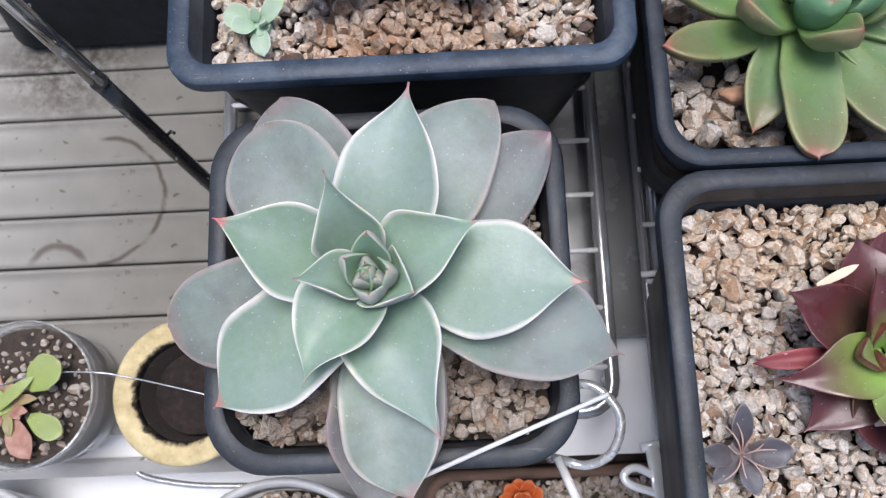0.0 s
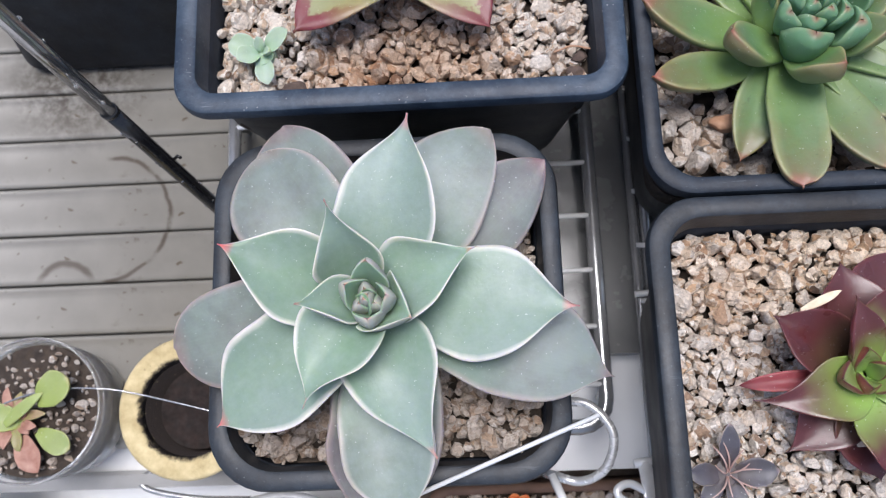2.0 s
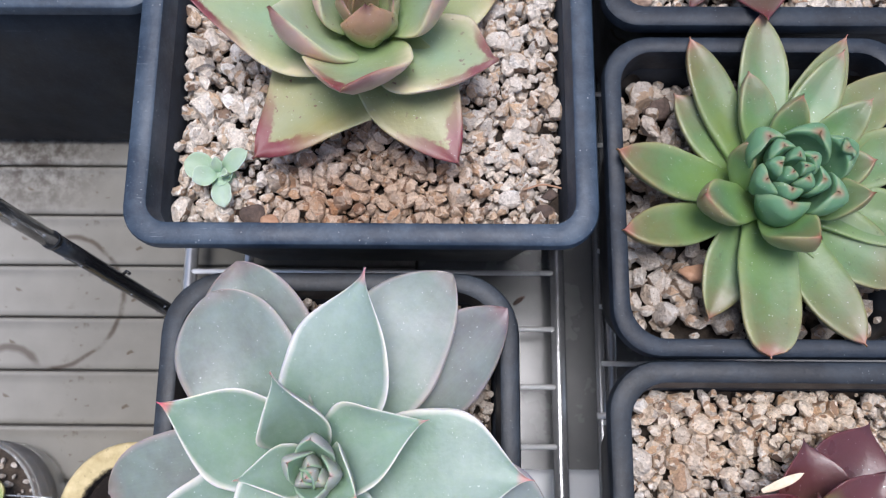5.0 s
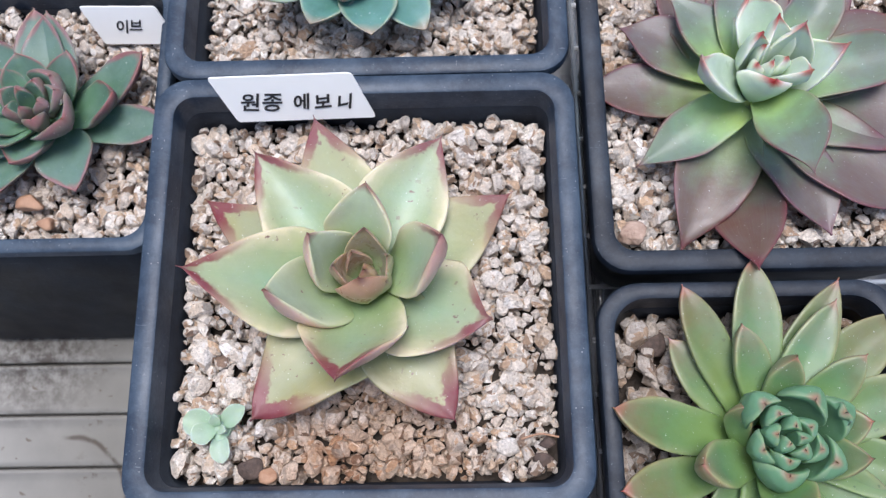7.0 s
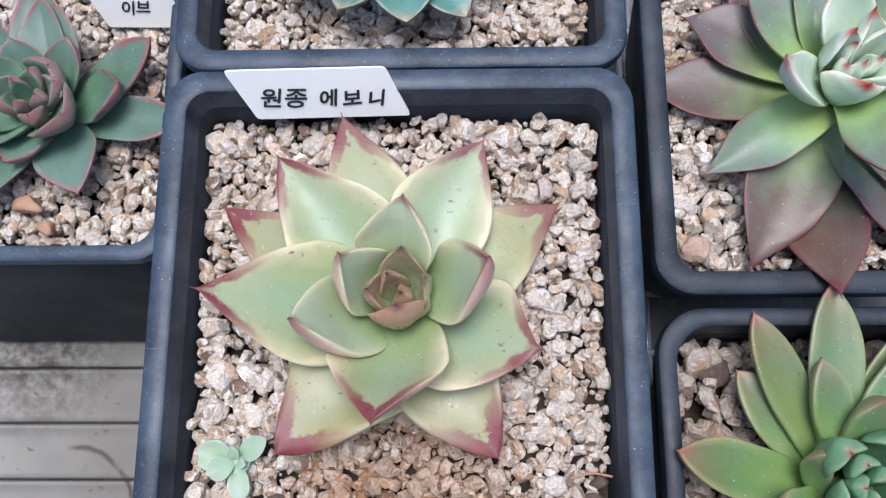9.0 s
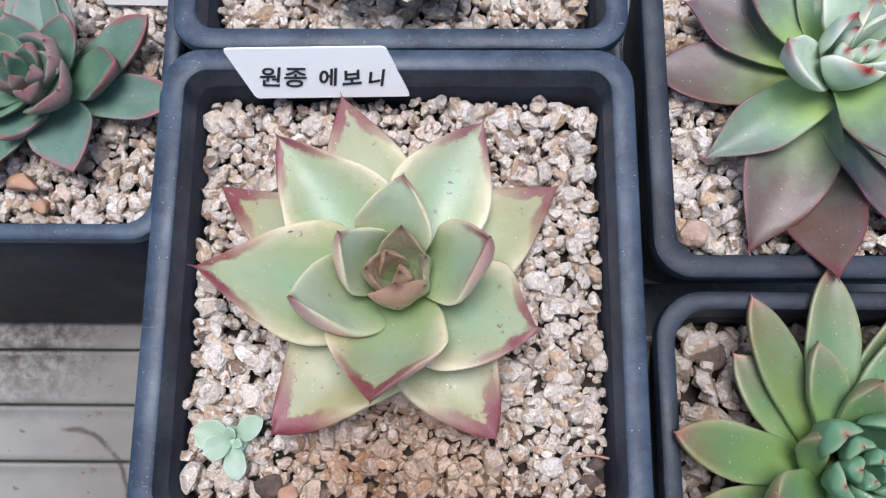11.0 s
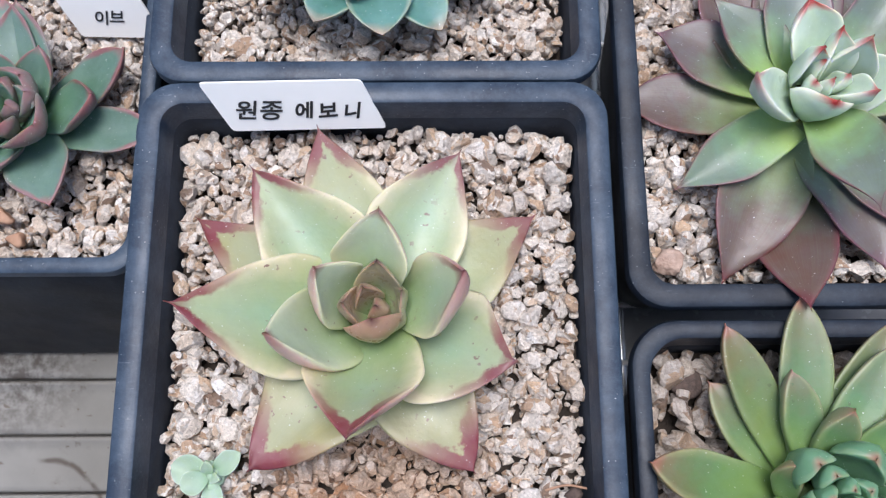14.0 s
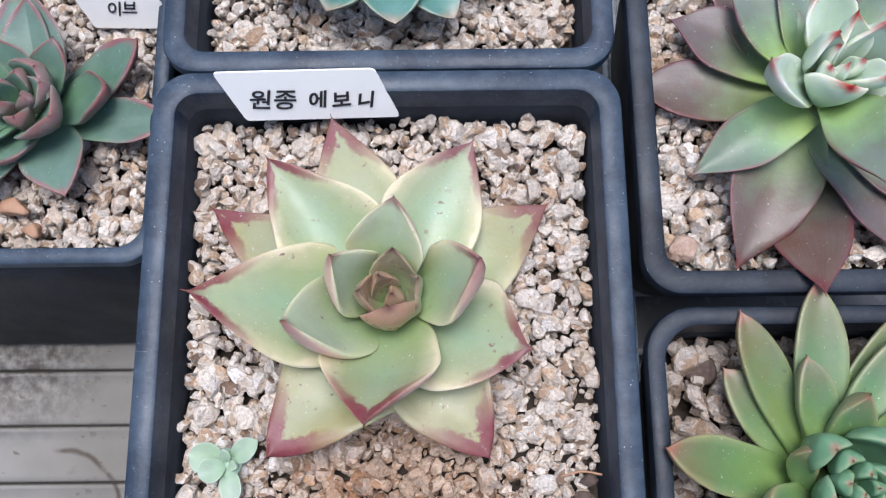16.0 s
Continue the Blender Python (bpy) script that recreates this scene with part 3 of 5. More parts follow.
def blue_rosette():
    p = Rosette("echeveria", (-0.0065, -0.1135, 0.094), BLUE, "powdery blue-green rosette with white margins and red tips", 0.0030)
    # old outer leaves
    p.leaf(116, 55.3, 103.3, 27.4, 100.2, (0.57, 0.4, 2.55, 0.75, 0), 0.038, 0.22, roll=-4, turn=1, bend=0.08, foot_r=3.1, age=1.0)
    p.leaf(42, 58.5, 98.1, 23.6, 98.6, (0.53, 0.4, 2.16, 0.82, 0), -0.006, 0.06, roll=12, foot_r=2.9, age=1.0)
    p.leaf(-17, 60, 97.6, 27, 101.2, (0.5, 0.34, 1.9, 0.92, -1), 0.06, 0.22, roll=-2, turn=3, bend=0.05, foot_r=4, age=0.95)
    p.leaf(-96, 52.1, 95.6, 28.1, 94.7, (0.41, 0.51, 2.18, 0.76, -1), 0.033, 0.22, roll=-5, turn=4, bend=0.13, foot_r=1.9, age=1.0)
    p.leaf(-173, 52.9, 97.9, 26.3, 101, (0.58, 0.4, 2.65, 0.63, 0), 0.047, 0.18, roll=-7, bend=-0.02, foot_r=3.3, age=0.92)
    p.leaf(125, 50.8, 105.4, 28.7, 104.9, (0.64, 0.34, 2.23, 0.69, 0), 0.074, 0.19, roll=-9, turn=6, bend=0.11, foot_r=3.7, age=0.85)
    p.leaf(58, 55.9, 100.3, 28, 103, (0.49, 0.43, 2.26, 0.78, 0), 0.022, 0.11, roll=1, turn=1, bend=0.11, foot_r=2.5, age=0.85)
    p.leaf(-83, 49.5, 98.8, 23, 99.7, (0.52, 0.33, 1.97, 0.69, -1), 0.03, 0.28, roll=6, bend=-0.1, foot_r=4.3, age=0.75)
    # full grown leaves
    p.leaf(-147, 48.1, 99.9, 26.8, 106.1, (0.43, 0.45, 1.8, 0.8, -1), 0.092, 0.35, roll=6, turn=-1, bend=-0.04, foot_r=2.8, age=0.5, ripple=0.035)
    p.leaf(78, 46.6, 118.1, 25.3, 104.9, (0.43, 0.45, 1.54, 0.99, -1), 0.001, 0.5, 0.012, roll=-12, turn=1, bend=0.01, foot_r=2.8, age=0.5, ripple=0.03)
    p.leaf(-2, 48.2, 111.7, 28.1, 105.1, (0.5, 0.21, 1.35, 0.97, -1), -0.032, 0.21, roll=-1, turn=1, bend=0.06, foot_r=3.1, age=0.5, ripple=0.03)
    p.leaf(-69, 37.7, 106.2, 23.8, 108.2, (0.28, 0.27, 0.96, 0.76, -1), 0.156, 0.41, roll=8, bend=-0.07, foot_r=0.9, age=0.45, ripple=0.03)
    p.leaf(157, 38.1, 120.2, 22, 106.9, (0.39, 0.48, 1.35, 0.76, -1), -0.027, 0.49, 0.012, roll=-3, turn=1, bend=-0.01, foot_r=3, age=0.42, ripple=0.04)
    p.leaf(25, 27, 121.3, 20.4, 109.2, (0.35, 0.5, 0.94, 0.79, -1), -0.011, 0.58, roll=-7, bend=0.07, foot_r=2.3, age=0.38, ripple=0.04)
    p.leaf(-124, 27.9, 117.5, 21.4, 113.1, (0.36, 0.52, 0.96, 0.9, -1), 0.143, 0.39, roll=12, turn=-1, bend=-0.12, foot_r=0.7, age=0.4, ripple=0.03)
    p.leaf(111, 22.2, 132.3, 16.6, 109.6, (0.38, 0.49, 0.84, 0.89, -1), -0.054, 0.63, roll=-14, turn=3, foot_r=6.8, age=0.35, ripple=0.03)
    # heart
    p.leaf(-176, 15.4, 127.9, 11.6, 112.8, (0.37, 0.49, 1.2, 0.86, -1), -0.048, 0.7, roll=10, turn=-2, bend=-0.03, foot_r=1.9, age=0.25, ripple=0.03)
    p.leaf(-26, 10.8, 124.7, 14.9, 114, (0.38, 0.48, 1.28, 0.86, -1), -0.05, 0.78, roll=-3, turn=1, bend=0.03, foot_r=1.8, age=0.2, ripple=0.03)
    bud = (0.42, 0.6, 1.8, 0.8, 0.5)
    p.leaf(85, 7.5, 131, 9, 116, bud, -0.12, 0.6, age=0.1, foot_r=3)
    p.leaf(150, 5.0, 129, 8, 117, bud, -0.15, 0.6, age=0.05, foot_r=2.5)
    p.leaf(-85, 5, 128, 8, 117, bud, -0.15, 0.6, age=0.05, foot_r=2.5)
    p.leaf(0, 4.5, 128, 8, 117, bud, -0.15, 0.6, age=0.05, foot_r=2.5)
    p.leaf(40, 0.8, 127.5, 5.5, 117, bud, 0.0, 0.4, age=0.0, foot_r=-1.5)
    p.leaf(220, 0.8, 127.0, 5.5, 117, bud, 0.0, 0.4, age=0.0, foot_r=-1.5)
    for k, az in enumerate((100, 215, 330)):
        p.leaf(az, 2.0, 126.5 - k * 0.4, 4.5, 118, bud, -0.1, 0.5, age=0.0, foot_r=1.4)


def ebony_rosette():
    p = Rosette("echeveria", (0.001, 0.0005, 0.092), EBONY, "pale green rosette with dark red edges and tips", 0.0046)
    p.leaf(108, 51.9, 100.1, 24.3, 99, (0.45, 0.6, 1.35, 0.99, 0.2), 0.013, 0.19, foot_r=2.9, age=0.8)
    p.leaf(151, 55.4, 92.9, 22, 97.9, (0.45, 0.6, 1.35, 0.98, 0.2), 0.003, 0.17, roll=1, turn=1, bend=0.07, foot_r=2.9, age=0.85)
    p.leaf(33, 49.1, 94.5, 26.2, 97.8, (0.45, 0.6, 1.13, 0.97, 0.2), 0.003, 0.14, turn=-1, bend=-0.04, foot_r=2.9, age=0.85)
    p.leaf(-128, 47.5, 102.9, 31.8, 97.5, (0.4, 0.61, 1.04, 0.69, 0.2), 0.055, 0.12, roll=2, turn=3, bend=0.07, foot_r=2.2, age=0.95)
    p.leaf(-58, 45.1, 100.6, 25.8, 98.2, (0.46, 0.6, 1.36, 0.75, 0.2), 0.056, 0.22, roll=-1, turn=-2, bend=-0.03, foot_r=2.7, age=1.0)
    p.leaf(180, 45.6, 119.8, 30.7, 97.5, (0.39, 0.61, 1.56, 1.01, 0.2), -0.075, 0.21, roll=1, turn=3, bend=0.07, foot_r=2.5, age=0.45)
    p.leaf(131, 46.8, 109.1, 28.5, 101.4, (0.36, 0.61, 1.35, 0.88, 0.2), -0.047, 0.34, roll=-6, turn=2, bend=0.03, foot_r=3, age=0.5)
    p.leaf(63, 47.3, 101.1, 25.8, 100.3, (0.42, 0.6, 1.52, 0.99, 0.2), -0.003, 0.34, roll=10, turn=-5, bend=0.04, foot_r=4, age=0.5)
    p.leaf(-21, 36, 110, 34.2, 98.2, (0.48, 0.53, 1.62, 1.06, 0.2), -0.056, 0.1, roll=-20, turn=-6, bend=-0.12, foot_r=4.7, age=0.5)
    p.leaf(-97, 28.6, 130, 28.2, 100.4, (0.49, 0.6, 1.41, 0.9, 0.2), -0.165, 0.34, -0.05, roll=8, turn=1, bend=0.04, foot_r=5.4, age=0.66)
    # the upright inner leaves
    p.leaf(85, 21.0, 120.5, 18.5, 103.5, (0.46, 0.61, 1.63, 0.82, 0.2), -0.017, 0.63, roll=-7, turn=6, bend=0.01, foot_r=7.5, age=0.16, thick=1.3)
    p.leaf(15, 21.8, 124, 20, 102, (0.5, 0.55, 1.8, 0.8, 0.2), -0.12, 0.42, roll=-14, turn=-3, bend=-0.14, foot_r=8.0, age=0.34, thick=1.3)
    p.leaf(-159, 23.2, 127.3, 22.4, 98.7, (0.34, 0.41, 1.79, 0.86, 0.2), -0.14, 0.38, 0.012, roll=11, turn=2, bend=0.1, foot_r=6.8, age=0.08, thick=1.4)
    p.leaf(150, 13.8, 122.9, 17, 102.5, (0.42, 0.6, 1.6, 0.85, 0.2), -0.1, 0.5, roll=5, bend=0.14, foot_r=6, age=0.1, thick=1.2)
    # heart
    bud = (0.5, 0.7, 1.7, 0.85, 0.2)
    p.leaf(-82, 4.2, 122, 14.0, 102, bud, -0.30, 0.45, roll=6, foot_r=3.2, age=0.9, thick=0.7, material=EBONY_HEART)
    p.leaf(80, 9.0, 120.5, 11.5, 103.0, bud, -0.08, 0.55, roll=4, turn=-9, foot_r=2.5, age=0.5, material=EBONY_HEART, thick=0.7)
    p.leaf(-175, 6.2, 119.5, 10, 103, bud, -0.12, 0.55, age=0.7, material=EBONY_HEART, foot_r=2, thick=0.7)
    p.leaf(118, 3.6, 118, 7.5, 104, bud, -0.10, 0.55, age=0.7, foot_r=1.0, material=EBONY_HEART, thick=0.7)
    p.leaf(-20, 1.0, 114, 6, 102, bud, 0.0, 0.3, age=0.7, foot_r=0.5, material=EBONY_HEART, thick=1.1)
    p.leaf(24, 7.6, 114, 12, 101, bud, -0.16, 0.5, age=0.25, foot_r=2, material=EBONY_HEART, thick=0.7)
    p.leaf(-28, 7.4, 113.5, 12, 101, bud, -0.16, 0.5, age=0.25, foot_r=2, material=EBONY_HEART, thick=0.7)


def green_rosette():
    p = Rosette("echeveria", (0.104, -0.0435, 0.090), GREEN, "fresh green rosette of narrow leaves with brownish tips", 0.0052)
    f = (0.52, 0.66, 2.2, 0.82, 0.2)
    for az, reach, tip, w, age in ((-15, 50, 101, 15, 0.8), (16, 50, 102, 15, 0.7), (40, 51, 101, 15, 0.9)):
        p.leaf(az, reach, tip, w, 97, f, -0.03, 0.4, age=age, foot_r=4, thick=1.25)
    p.leaf(115, 44.6, 104.2, 11, 96.4, (0.57, 0.66, 2.44, 0.78, 0.2), -0.055, 0.38, roll=1, turn=2, bend=0.03, foot_r=4.3, age=0.9, thick=1.25)
    p.leaf(90, 47.4, 105, 12.9, 96.9, (0.56, 0.65, 2.37, 0.8, 0.2), -0.027, 0.41, turn=1, foot_r=4.3, age=0.7, thick=1.25)
    p.leaf(61, 47.8, 103.1, 13.2, 96.9, (0.5, 0.66, 2.02, 0.87, 0.2), -0.043, 0.39, roll=-1, bend=-0.01, foot_r=3.9, age=0.85, thick=1.25)
    p.leaf(61, 40.1, 108, 11.4, 99.9, (0.51, 0.66, 2.15, 0.83, 0.2), -0.035, 0.39, bend=0.01, foot_r=4, age=0.55, thick=1.25)
    p.leaf(129, 35, 98, 12.9, 95.3, (0.52, 0.69, 2.23, 0.81, 0.2), -0.051, 0.35, roll=1, turn=6, bend=-0.01, foot_r=4.3, age=0.7, thick=1.25)
    p.leaf(168, 40.6, 106.9, 13.3, 95.6, (0.56, 0.59, 2.29, 0.79, 0.2), -0.081, 0.33, roll=6, turn=6, bend=0.06, foot_r=5, age=0.6, thick=1.25)
    p.leaf(-163, 40.3, 104, 11.6, 95.7, (0.6, 0.49, 2.38, 0.78, 0.2), -0.068, 0.33, roll=5, turn=18, bend=0.08, foot_r=7.2, age=0.75, thick=1.25)
    p.leaf(-116, 37.4, 96.8, 13.8, 96.2, (0.48, 0.78, 2.03, 0.81, 0.2), -0.032, 0.42, roll=1, turn=9, bend=-0.04, foot_r=4.3, age=0.7, thick=1.25)
    p.leaf(-96, 44, 105, 15.3, 97.5, (0.56, 0.69, 2.64, 0.4, 0.1), -0.03, 0.29, roll=1, turn=2, foot_r=3.8, age=0.7, thick=1.25)
    p.leaf(-65, 44.7, 104.6, 13.4, 96.6, (0.54, 0.66, 2.36, 0.75, 0.2), -0.052, 0.35, turn=-1, bend=-0.03, foot_r=4.2, age=0.9, thick=1.25)
    p.leaf(-38, 42.1, 99, 17.4, 97.1, (0.52, 0.65, 2.13, 0.84, 0.2), -0.033, 0.4, roll=-1, turn=1, bend=0.01, foot_r=4, age=0.8, thick=1.25)
    # the second whorl
    p.leaf(101, 29.5, 108.1, 9.7, 100.1, f, -0.059, 0.43, roll=3, turn=-2, bend=-0.03, foot_r=8, age=0.6, thick=1.25)
    p.leaf(77, 20, 115.3, 9.2, 100.6, (0.5, 0.66, 1.99, 0.86, 0.2), -0.069, 0.42, roll=1, turn=1, bend=0.01, foot_r=7.8, age=0.5, thick=1.25)
    p.leaf(41, 30.7, 111.9, 10.1, 101.1, (0.52, 0.66, 2.14, 0.84, 0.2), -0.07, 0.41, roll=2, turn=-5, bend=-0.02, foot_r=9.1, age=0.5, thick=1.25)
    p.leaf(139, 11.8, 114.4, 7, 102.1, (0.51, 0.53, 2.04, 0.79, 0.2), -0.156, 0.37, roll=-50, turn=45, bend=0.08, foot_r=7, age=0.6, thick=1.1)
    p.leaf(-165, 21.8, 115.4, 12, 101, (0.54, 0.82, 2.29, 0.8, 0.2), -0.121, 0.24, roll=10, turn=19, bend=0.11, foot_r=6.8, age=0.5, thick=1.25)
    p.leaf(-76, 17.2, 117.8, 12.8, 103, (0.51, 0.66, 2.13, 0.8, 0.2), -0.09, 0.4, turn=-14, bend=-0.16, foot_r=9, age=0.5, thick=1.25)
    p.leaf(-14, 20.2, 114.4, 10.8, 100.3, (0.48, 0.66, 1.87, 0.88, 0.2), -0.076, 0.43, roll=3, turn=-8, bend=-0.05, foot_r=9.1, age=0.5, thick=1.25)
    p.leaf(10, 22, 113, 11, 101, f, -0.07, 0.43, foot_r=9, age=0.5, thick=1.25)
    # incurved spoons round the heart
    spoon = (0.52, 0.75, 2.6, 0.62, 0.5)
    for az, reach, tip, w, age in ((54, 11, 117.5, 12.5, 0.25), (125, 9.5, 117.5, 11, 0.2), (23, 15, 116.5, 11.5, 0.3), (-30, 11, 117, 12, 0.25), (-102, 8.5, 117.5, 13, 0.3)):
        p.leaf(az, reach, tip, w, 105, spoon, -0.2, 0.4, age=age, foot_r=0.75 * reach, thick=1.1, material=GREEN_HEART)
    for k in range(10):
        az, r = 200 + 137.5 * k, 7.4 - 0.68 * k
        p.leaf(az, r, 117.6 + 0.25 * k, 9.0 - 0.6 * k, 109 + 0.5 * k, spoon, -0.12, 0.35, age=0.1, foot_r=0.7 * r, thick=0.8, material=GREEN_HEART)


def purple_rosette():
    p = Rosette("echeveria", (0.109, 0.0535, 0.093), PURPLE, "green rosette with dusky purple outer leaves and red tips", 0.0040)
    f = (0.46, 0.5, 1.85, 0.82, -1)
    for az, reach, tip, w, age in ((-12, 56, 100, 24, 0.9), (22, 58, 101, 24, 0.9), (52, 57, 101, 24, 0.9), (82, 54, 101, 24, 0.9), (112, 50, 101, 22, 0.95)):
        p.leaf(az, reach, tip, w, 97, f, 0.0, 0.22, age=age, foot_r=4)
    p.leaf(174, 45.4, 97.3, 16.9, 97.1, (0.49, 0.49, 1.87, 0.82, -1), 0.002, 0.27, roll=2, bend=0.03, foot_r=4.2, age=0.85)
    p.leaf(147, 41.3, 100.3, 19, 99.4, (0.48, 0.33, 1.53, 0.84, -1), -0.007, 0.26, roll=4, turn=-12, bend=-0.07, foot_r=6.4, age=0.75)
    p.leaf(-115, 51.4, 96.9, 22.3, 99, (0.38, 0.54, 1.45, 0.83, -1), 0.05, 0.28, roll=-4, turn=6, foot_r=3.3, age=0.85)
    p.leaf(-95, 54.4, 108.7, 22, 89, (0.44, 0.49, 1.57, 0.74, -1), -0.10, 0.10, roll=13, bend=0.03, foot_r=4.3, age=1.0)
    p.leaf(-65, 46.9, 99.2, 20.6, 96, (0.44, 0.5, 1.83, 0.78, -1), 0.03, 0.3, roll=-8, turn=5, bend=0.06, foot_r=3.4, age=0.7)
    p.leaf(-41, 56, 98.7, 24.3, 96, (0.5, 0.5, 2.08, 0.79, -1), 0.03, 0.3, roll=-5, turn=2, bend=0.07, foot_r=4.2, age=0.9)
    p.leaf(-146, 39.2, 100.3, 14.8, 104.4, (0.42, 0.7, 1.27, 0.79, -1), 0.046, 0.42, roll=-3, turn=28, foot_r=5.8, age=0.4)
    p.leaf(127, 35.4, 108.2, 17.6, 105.5, (0.46, 0.36, 0.97, 0.84, -1), -0.025, 0.3, roll=4, turn=-6, bend=-0.04, foot_r=5.8, age=0.45)
    p.leaf(-82, 35.2, 126.3, 17, 106.9, (0.51, 0.29, 1.31, 0.95, -1), 0.059, 0.39, roll=23, turn=10, bend=0.12, foot_r=3.9, age=0.45)
    p.leaf(11, 46.2, 107.8, 16.9, 102.1, (0.53, 0.51, 2.4, 0.73, -1), 0.008, 0.42, roll=5, turn=-1, bend=-0.01, foot_r=4.4, age=0.45)
    p.leaf(52, 41, 111.4, 15, 103.7, (0.52, 0.48, 2.05, 0.8, -1), 0.013, 0.47, roll=5, turn=-2, bend=-0.13, foot_r=4.6, age=0.45)
    p.leaf(90, 36, 110, 18, 104, f, -0.02, 0.35, age=0.45, foot_r=5)
    # pale heart with red tips
    h = (0.44, 0.45, 1.35, 0.80, -1)
    p.leaf(-171, 20.9, 129.5, 12.5, 104.3, (0.40, 0.51, 1.5, 0.80, -1), -0.141, 0.49, roll=-8, turn=1, bend=0.06, foot_r=1, age=0.3, material=PURPLE_HEART, thick=1.2)
    p.leaf(101, 18.9, 123.7, 13.4, 108.2, (0.52, 0.18, 1.7, 0.75, -1), -0.09, 0.6, roll=-3, turn=-11, bend=-0.11, foot_r=6, age=0.3, material=PURPLE_HEART, thick=1.2)
    p.leaf(-100, 9, 127, 14.5, 107, (0.42, 0.45, 1.35, 0.80, -1), -0.16, 0.6, roll=-6, foot_r=3, age=0.35, material=PURPLE_HEART, thick=0.8)
    p.leaf(0, 17.5, 128.5, 14, 104.5, h, -0.141, 0.47, roll=9, foot_r=4.7, age=0.3, material=PURPLE_HEART, thick=1.2)
    p.leaf(39, 9.2, 128.9, 12, 106.1, h, -0.095, 0.62, roll=6, turn=-12, bend=-0.04, foot_r=7, age=0.3, material=PURPLE_HEART, thick=1.2)
    p.leaf(137, 5.2, 128.2, 8.5, 110.7, h, -0.076, 0.68, roll=-1, turn=4, bend=0.01, foot_r=4.6, age=0.25, material=PURPLE_HEART)
    p.leaf(84, 8.7, 128.4, 9.4, 109.9, (0.44, 0.45, 1.35, 0.8, -1), -0.014, 0.94, roll=17, turn=-13, bend=-0.06, foot_r=3.5, age=0.25, material=PURPLE_HEART)
    p.leaf(-36, 10.4, 126.2, 9.5, 110.7, h, -0.093, 0.62, roll=-11, turn=6, bend=0.06, foot_r=3.2, age=0.25, material=PURPLE_HEART)
    for k in range(4):
        p.leaf(-150 + 137.5 * k, 4.5 - 0.8 * k, 123 + 0.4 * k, 5.5 - 0.6 * k, 113, h, -0.1, 0.5, age=0.2, foot_r=1.5, material=PURPLE_HEART)


def wine_rosette():
    p = Rosette("echeveria", (0.1065, -0.133, 0.092), WINE, "dark wine-red rosette with a green heart", 0.0036)
    f = (0.45, 0.5, 1.75, 0.82, -1)
    for az, reach, tip, w in ((-80, 25, 98, 17), (-45, 34, 97, 21), (-10, 37, 98, 21), (25, 37, 98, 21), (60, 36, 99, 21)):
        p.leaf(az, reach, tip, w, 99, f, 0.05, 0.3, age=0.9)
    p.leaf(144, 24, 108.1, 16.8, 100, (0.4, 0.5, 1.52, 0.79, -1), 0.08, 0.5, roll=2, turn=-2, bend=-0.05, foot_r=1, age=0.9)
    p.leaf(91, 27.3, 103.8, 17.8, 99.1, (0.44, 0.5, 1.59, 0.84, -1), 0.062, 0.36, roll=3, turn=-1, bend=-0.06, foot_r=2.8, age=0.9)
    p.leaf(-134, 24.1, 98.4, 16.7, 98.7, (0.36, 0.5, 1.12, 0.79, -1), 0.089, 0.46, roll=-4, turn=1, bend=0.12, foot_r=1, age=0.9)
    p.leaf(-177, 27, 101, 4.8, 103, LANCE, 0.08, 0.5, age=0.7, material=CRIMSON)
    p.leaf(-169, 26.7, 107.2, 14.7, 104.8, (0.29, 0.63, 0.8, 0.87, -1), 0.11, 0.5, roll=-4, turn=1, bend=0.16, foot_r=0, age=0.5)
    p.leaf(109, 17.2, 120.4, 9.5, 103.7, (0.44, 0.45, 1.35, 0.9, -1), 0.083, 0.52, roll=4, bend=-0.07, foot_r=0.8, age=0.5)
    for az, reach, tip, w in ((-65, 27, 106, 20), (-5, 27, 107, 20), (55, 25, 112, 17)):
        p.leaf(az, reach, tip, w, 104, f, 0.06, 0.4, age=0.5)
    for k in range(5):
        p.leaf(190 + 137.5 * k, 8 - 1.3 * k, 113 + 0.4 * k, 8.5 - k, 106, POINTED, 0.0, 0.5, age=0.1, foot_r=1.5)


